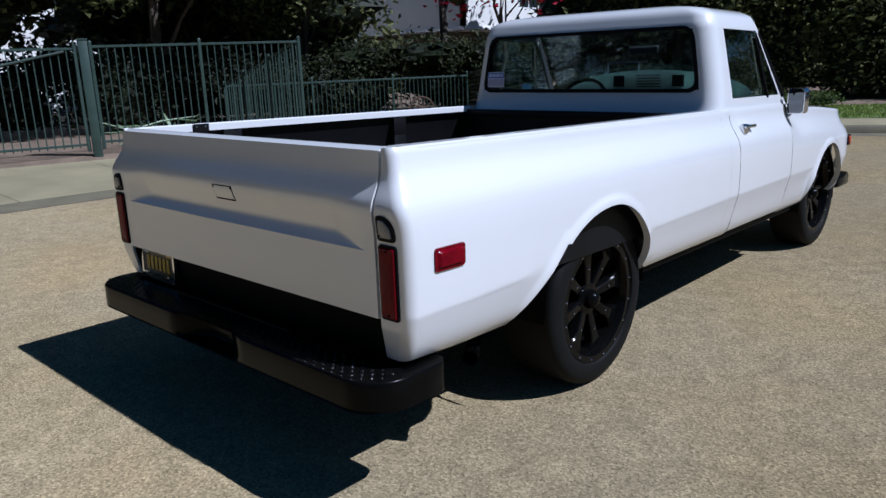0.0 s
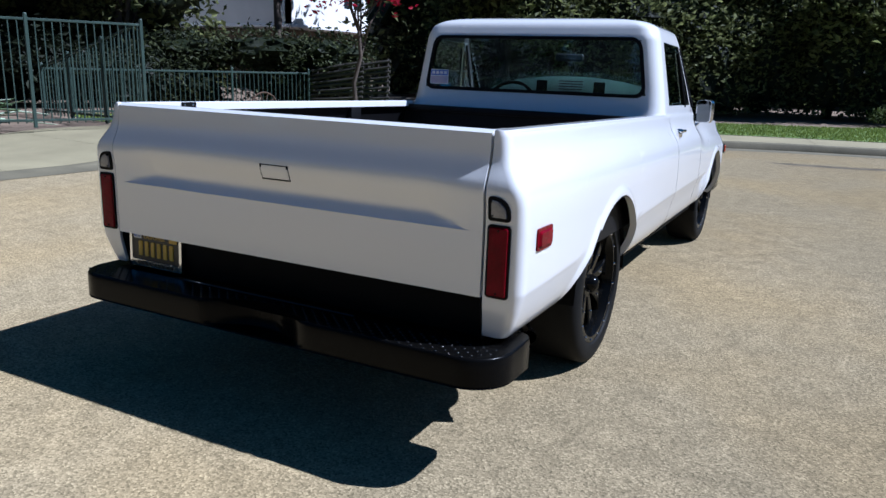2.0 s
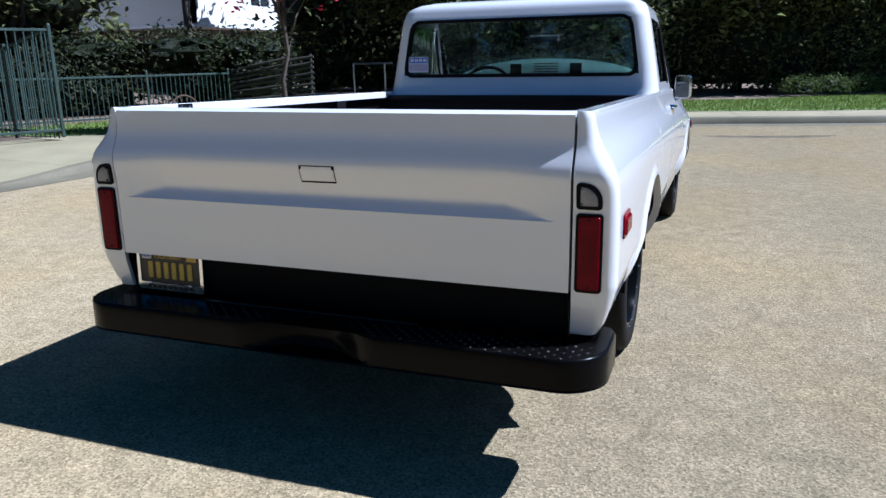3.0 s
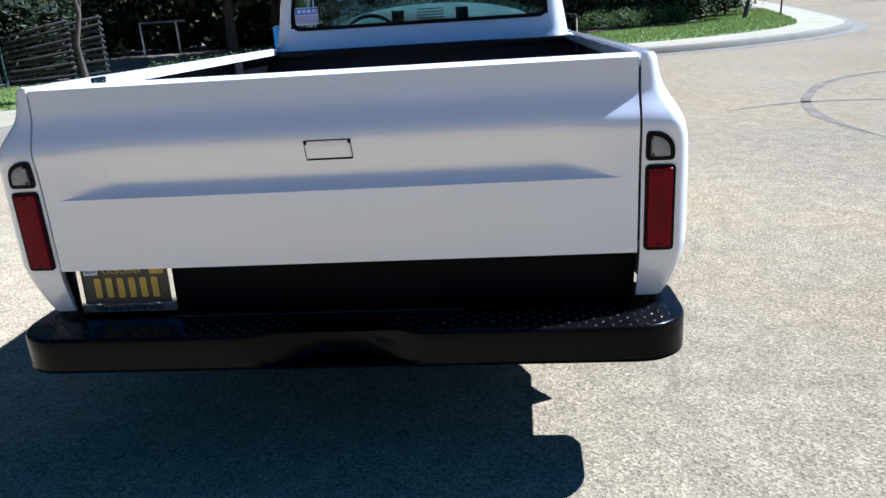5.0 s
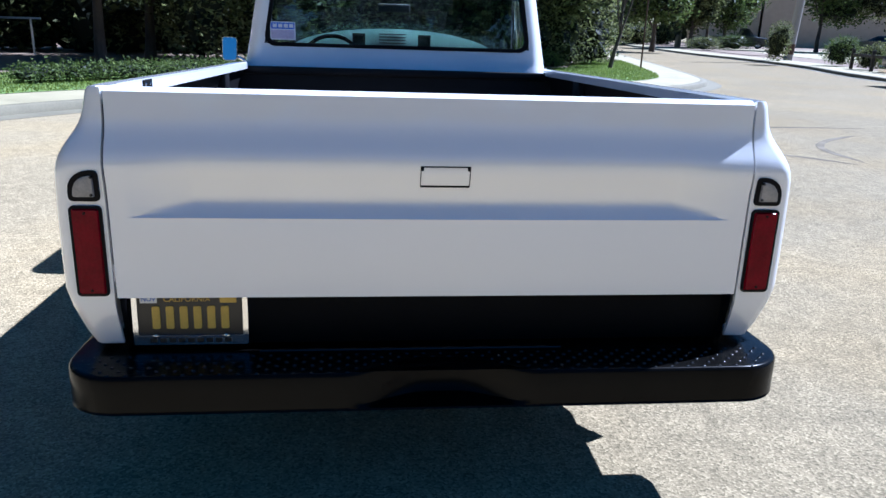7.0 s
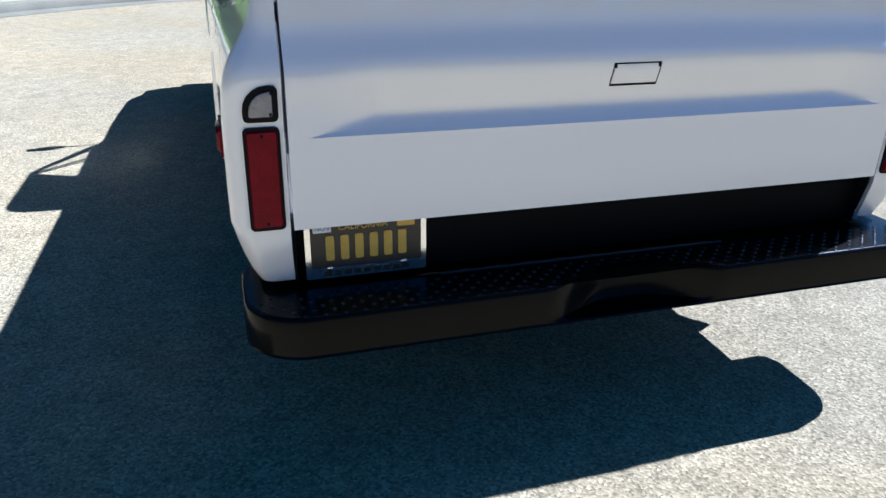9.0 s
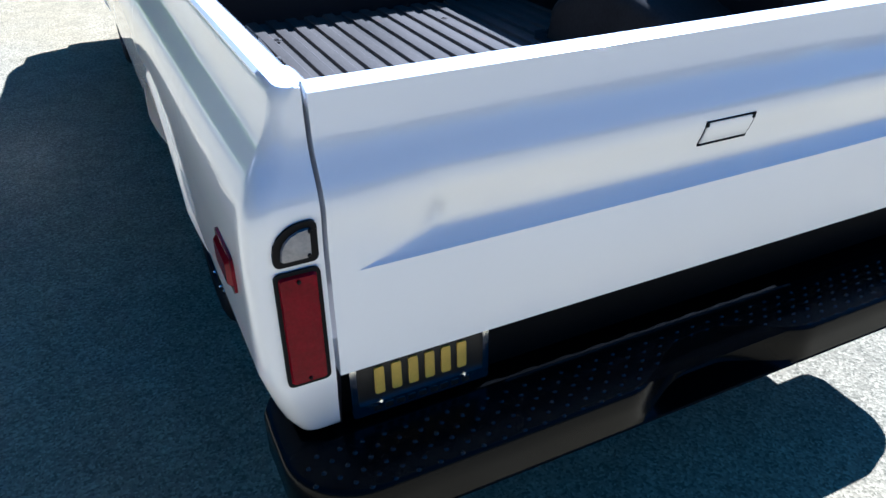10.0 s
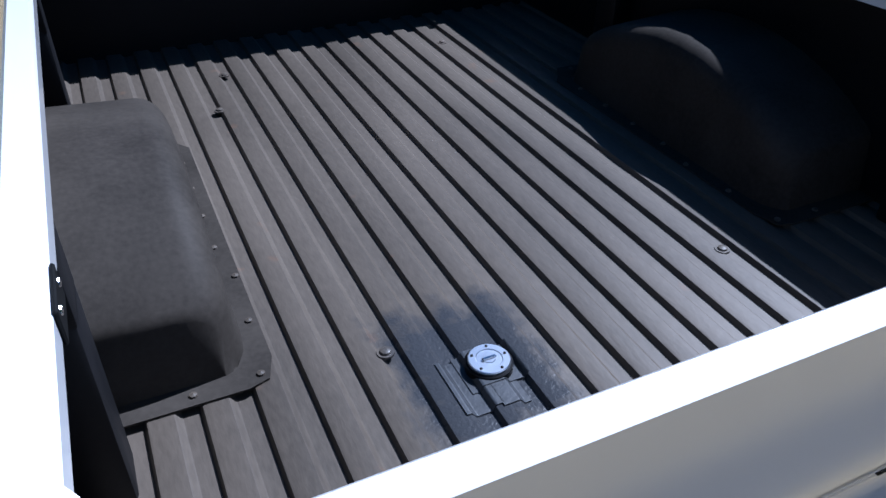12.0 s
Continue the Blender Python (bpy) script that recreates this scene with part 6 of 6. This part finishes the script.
# ---- parked vehicles ----
def vehicle(label, m, L, W, H, body_mat, category, pickup=False, steer=0, wheel_r=0.36, name="car", bumper_mat=RUBBER):
    """A plain road vehicle: shaped lower body, glasshouse, windows, lamps and wheels."""
    root = empty(name, label, category, m=m)
    bm = bmesh.new()
    side = [(0.0, 0.55), (0.02, 0.80), (0.10, 0.98), (0.95, 1.06), (1.05, 1.10), (L - 0.15, 1.10), (L - 0.02, 1.0), (L, 0.6), (L - 0.05, 0.42), (0.06, 0.40)]
    rows = []
    for t in (-1, -0.92, -0.6, 0, 0.6, 0.92, 1):
        ins = 0.06 if abs(t) == 1 else 0.0
        rows.append([(x + (ins if x < L / 2 else -ins), t * W / 2, z - (0.03 if abs(t) == 1 else 0)) for x, z in side])
    vs = grid(bm, [[*r] for r in rows], True)
    bm.faces.new(vs[0])
    bm.faces.new(vs[-1])
    part("body", bm, body_mat, root)
    bm = bmesh.new()
    e = L * 0.55 if pickup else L - 0.35
    gl = [(1.25, 1.09), (1.85, H - 0.04), (2.1, H), (e - 0.25, H), (e, 1.09)]
    rows = [[(x, t * W / 2 * (0.94 if z < 1.2 else 0.80), z) for x, z in gl] for t in (-1, 0, 1)]
    vs = grid(bm, rows)
    bm.faces.new(vs[0])
    bm.faces.new(vs[-1])
    part("glasshouse", bm, body_mat, root)
    bm = bmesh.new()
    box(bm, 0.25, L - 0.3, -W / 2 + 0.1, W / 2 - 0.1, 0.24, 0.43, 0.04, 2)
    part("underbody", bm, BLACKFLAT, root)
    for sgn in (1, -1):
        for x0, x1 in ((1.62, 2.5), (2.6, e - 0.3)):
            if x1 - x0 < 0.2:
                continue
            bm = bmesh.new()
            f = [bm.verts.new((x + dx, sgn * (W / 2 * (0.925 if z < 1.3 else 0.83) + 0.006), z)) for x, z, dx in ((x0, 1.15, 0), (x1, 1.15, 0), (x1, H - 0.10, -0.12), (x0, H - 0.10, 0.25))]
            bm.faces.new(f)
            bmesh.ops.solidify(bm, geom=bm.faces[:], thickness=0.01)
            part("side_window", bm, WINDOWDARK, root, smooth=0)
    bm = bmesh.new()
    f = [bm.verts.new(v) for v in ((1.27, -W * 0.40, 1.13), (1.27, W * 0.40, 1.13), (1.80, W * 0.36, H - 0.08), (1.80, -W * 0.36, H - 0.08))]
    bm.faces.new(f)
    bmesh.ops.translate(bm, verts=bm.verts[:], vec=(-0.02, 0, 0.012))
    bmesh.ops.solidify(bm, geom=bm.faces[:], thickness=0.01)
    part("windscreen", bm, WINDOWDARK, root, smooth=0)
    bm = bmesh.new()
    box(bm, -0.06, 0.16, -W / 2 + 0.02, W / 2 - 0.02, 0.42, 0.60, 0.03, 2)
    part("bumper", bm, bumper_mat, root)
    bm = bmesh.new()
    box(bm, -0.012, 0.05, -0.55, 0.55, 0.64, 0.82, 0.02, 2)
    part("grille", bm, BLACKFLAT, root)
    for sgn in (1, -1):
        bm = bmesh.new()
        box(bm, -0.015, 0.08, min(sgn * 0.58, sgn * (W / 2 - 0.06)), max(sgn * 0.58, sgn * (W / 2 - 0.06)), 0.66, 0.83, 0.02, 2)
        part("headlight", bm, CLEAR, root)
        for x in (0.85, L - 0.95):
            w = empty("wheel", "", "")
            w.parent = root
            w.location = (x, sgn * (W / 2 - 0.11), wheel_r)
            w.rotation_euler = (0, 0, (math.pi / 2 if sgn > 0 else -math.pi / 2) + (radians(steer) if x < 2 else 0))
            bm = bmesh.new()
            lathe(bm, [(-0.12, wheel_r * 0.6), (0.10, wheel_r * 0.62), (0.12, wheel_r * 0.72), (0.10, wheel_r * 0.97), (0.07, wheel_r), (-0.09, wheel_r), (-0.12, wheel_r * 0.9), (-0.12, wheel_r * 0.6)], 28)
            part("tyre", bm, RUBBER, w)
            bm = bmesh.new()
            lathe(bm, [(0.10, wheel_r * 0.62), (0.08, wheel_r * 0.5), (0.05, wheel_r * 0.3), (0.09, wheel_r * 0.15), (0.09, 0.001)], 20)
            part("hub", bm, SILVER, w)
            bm = bmesh.new()
            lathe(bm, [(-0.15, wheel_r + 0.08), (0.06, wheel_r + 0.075)], 24, "y", (x, sgn * (W / 2 - 0.06), wheel_r + 0.02))
            part("wheel_arch", bm, BLACKFLAT, root)
    return root


vehicle("dark pickup with a chrome bumper parked at the kerb", pose(15.72, 19.15, 0.0, 0, 0, -3), 5.2, 1.9, 1.8, DARKCAR, "pickup truck", True, 8, 0.38, "parked_pickup", CHROME)
vehicle("dark pickup parked in the far lot", pose(38.5, 68, 0.16, 0, 0, 150), 5.2, 1.9, 1.85, DARKCAR, "pickup truck", True, 0, 0.38, "parked_pickup")
vehicle("dark car parked in the lot", pose(40, 57, 0.16, 0, 0, -60), 4.5, 1.8, 1.5, DARKCAR, "car")
vehicle("silver car parked in the lot", pose(46, 56, 0.16, 0, 0, -60), 4.5, 1.8, 1.5, SILVER, "car")
vehicle("silver car parked in the lot", pose(49, 52.5, 0.16, 0, 0, -60), 4.5, 1.8, 1.5, SILVER, "car")
vehicle("dark car parked in the lot", pose(47, 45, 0.16, 0, 0, -60), 4.5, 1.8, 1.5, DARKCAR, "car")


# ---- marks on the road ----
def skid(pts, w, label):
    P = smooth_line(pts, 0.12)
    bm = bmesh.new()
    rr = random.Random(len(pts))
    L, Rr = [], []
    a, b = offset(P, -w / 2), offset(P, w / 2)
    for i, (p, q) in enumerate(zip(a, b)):
        t = i / (len(P) - 1)
        k = min(1.0, 6 * t, 6 * (1 - t)) * (0.75 + 0.25 * noise.noise(Vector((p.x * 3, p.y * 3, 0))))
        c = (p + q) / 2
        L.append(Vector((*(c + (p - c) * k).xy, 0.003)))
        Rr.append(Vector((*(c + (q - c) * k).xy, 0.003)))
    grid(bm, [L, Rr])
    ob = finish("tyre_mark", bm, SMEAR, smooth=0)
    return tagged(ob, label, "tyre mark", "tyre marks on the road", "structure")


for pts, w in (([(8.0, 9.2), (6.1, 9.1), (4.9, 8.4), (4.05, 7.05), (3.7, 5.9), (3.7, 5.0), (3.8, 4.3)], 0.15), ([(2.9, 6.3), (3.85, 6.65), (4.8, 6.5), (5.5, 5.8)], 0.12), ([(7.1, 8.35), (6.2, 7.7), (5.7, 6.95), (5.6, 5.9)], 0.14)):
    skid(pts, w, "curved dark tyre mark on pale asphalt")
skid([(0.9, 11.0), (2.2, 11.15), (3.1, 11.5)], 0.35, "dark oil stain near the kerb")

# grass blades
rng = np.random.default_rng(4)
tri = []
for p, q, r in [[v.co for v in (lawn.data.vertices[i] for i in f.vertices)] for f in lawn.data.polygons if len(f.vertices) == 3]:
    area = (q - p).cross(r - p).length / 2
    k = int(area * 420)
    if k:
        u = rng.random((k, 2))
        u[u.sum(1) > 1] = 1 - u[u.sum(1) > 1]
        tri.append(np.array(p) + u[:, :1] * np.array(q - p) + u[:, 1:] * np.array(r - p))
pts = np.concatenate(tri)
n = len(pts)
an = rng.random(n) * 2 * np.pi
wv = np.stack([np.cos(an), np.sin(an), 0 * an], 1) * 0.012
ln = rng.normal(size=(n, 3)) * 0.02
ln[:, 2] = 0.03 + 0.035 * rng.random(n)
V = np.stack([pts - wv, pts + wv, pts + ln], 1).reshape(-1, 3)
gr = raw("grass", V.tolist(), np.arange(3 * n).reshape(-1, 3).tolist(), GRASS)
tagged(gr, "short green mown grass blades", "grass", kind="stuff")
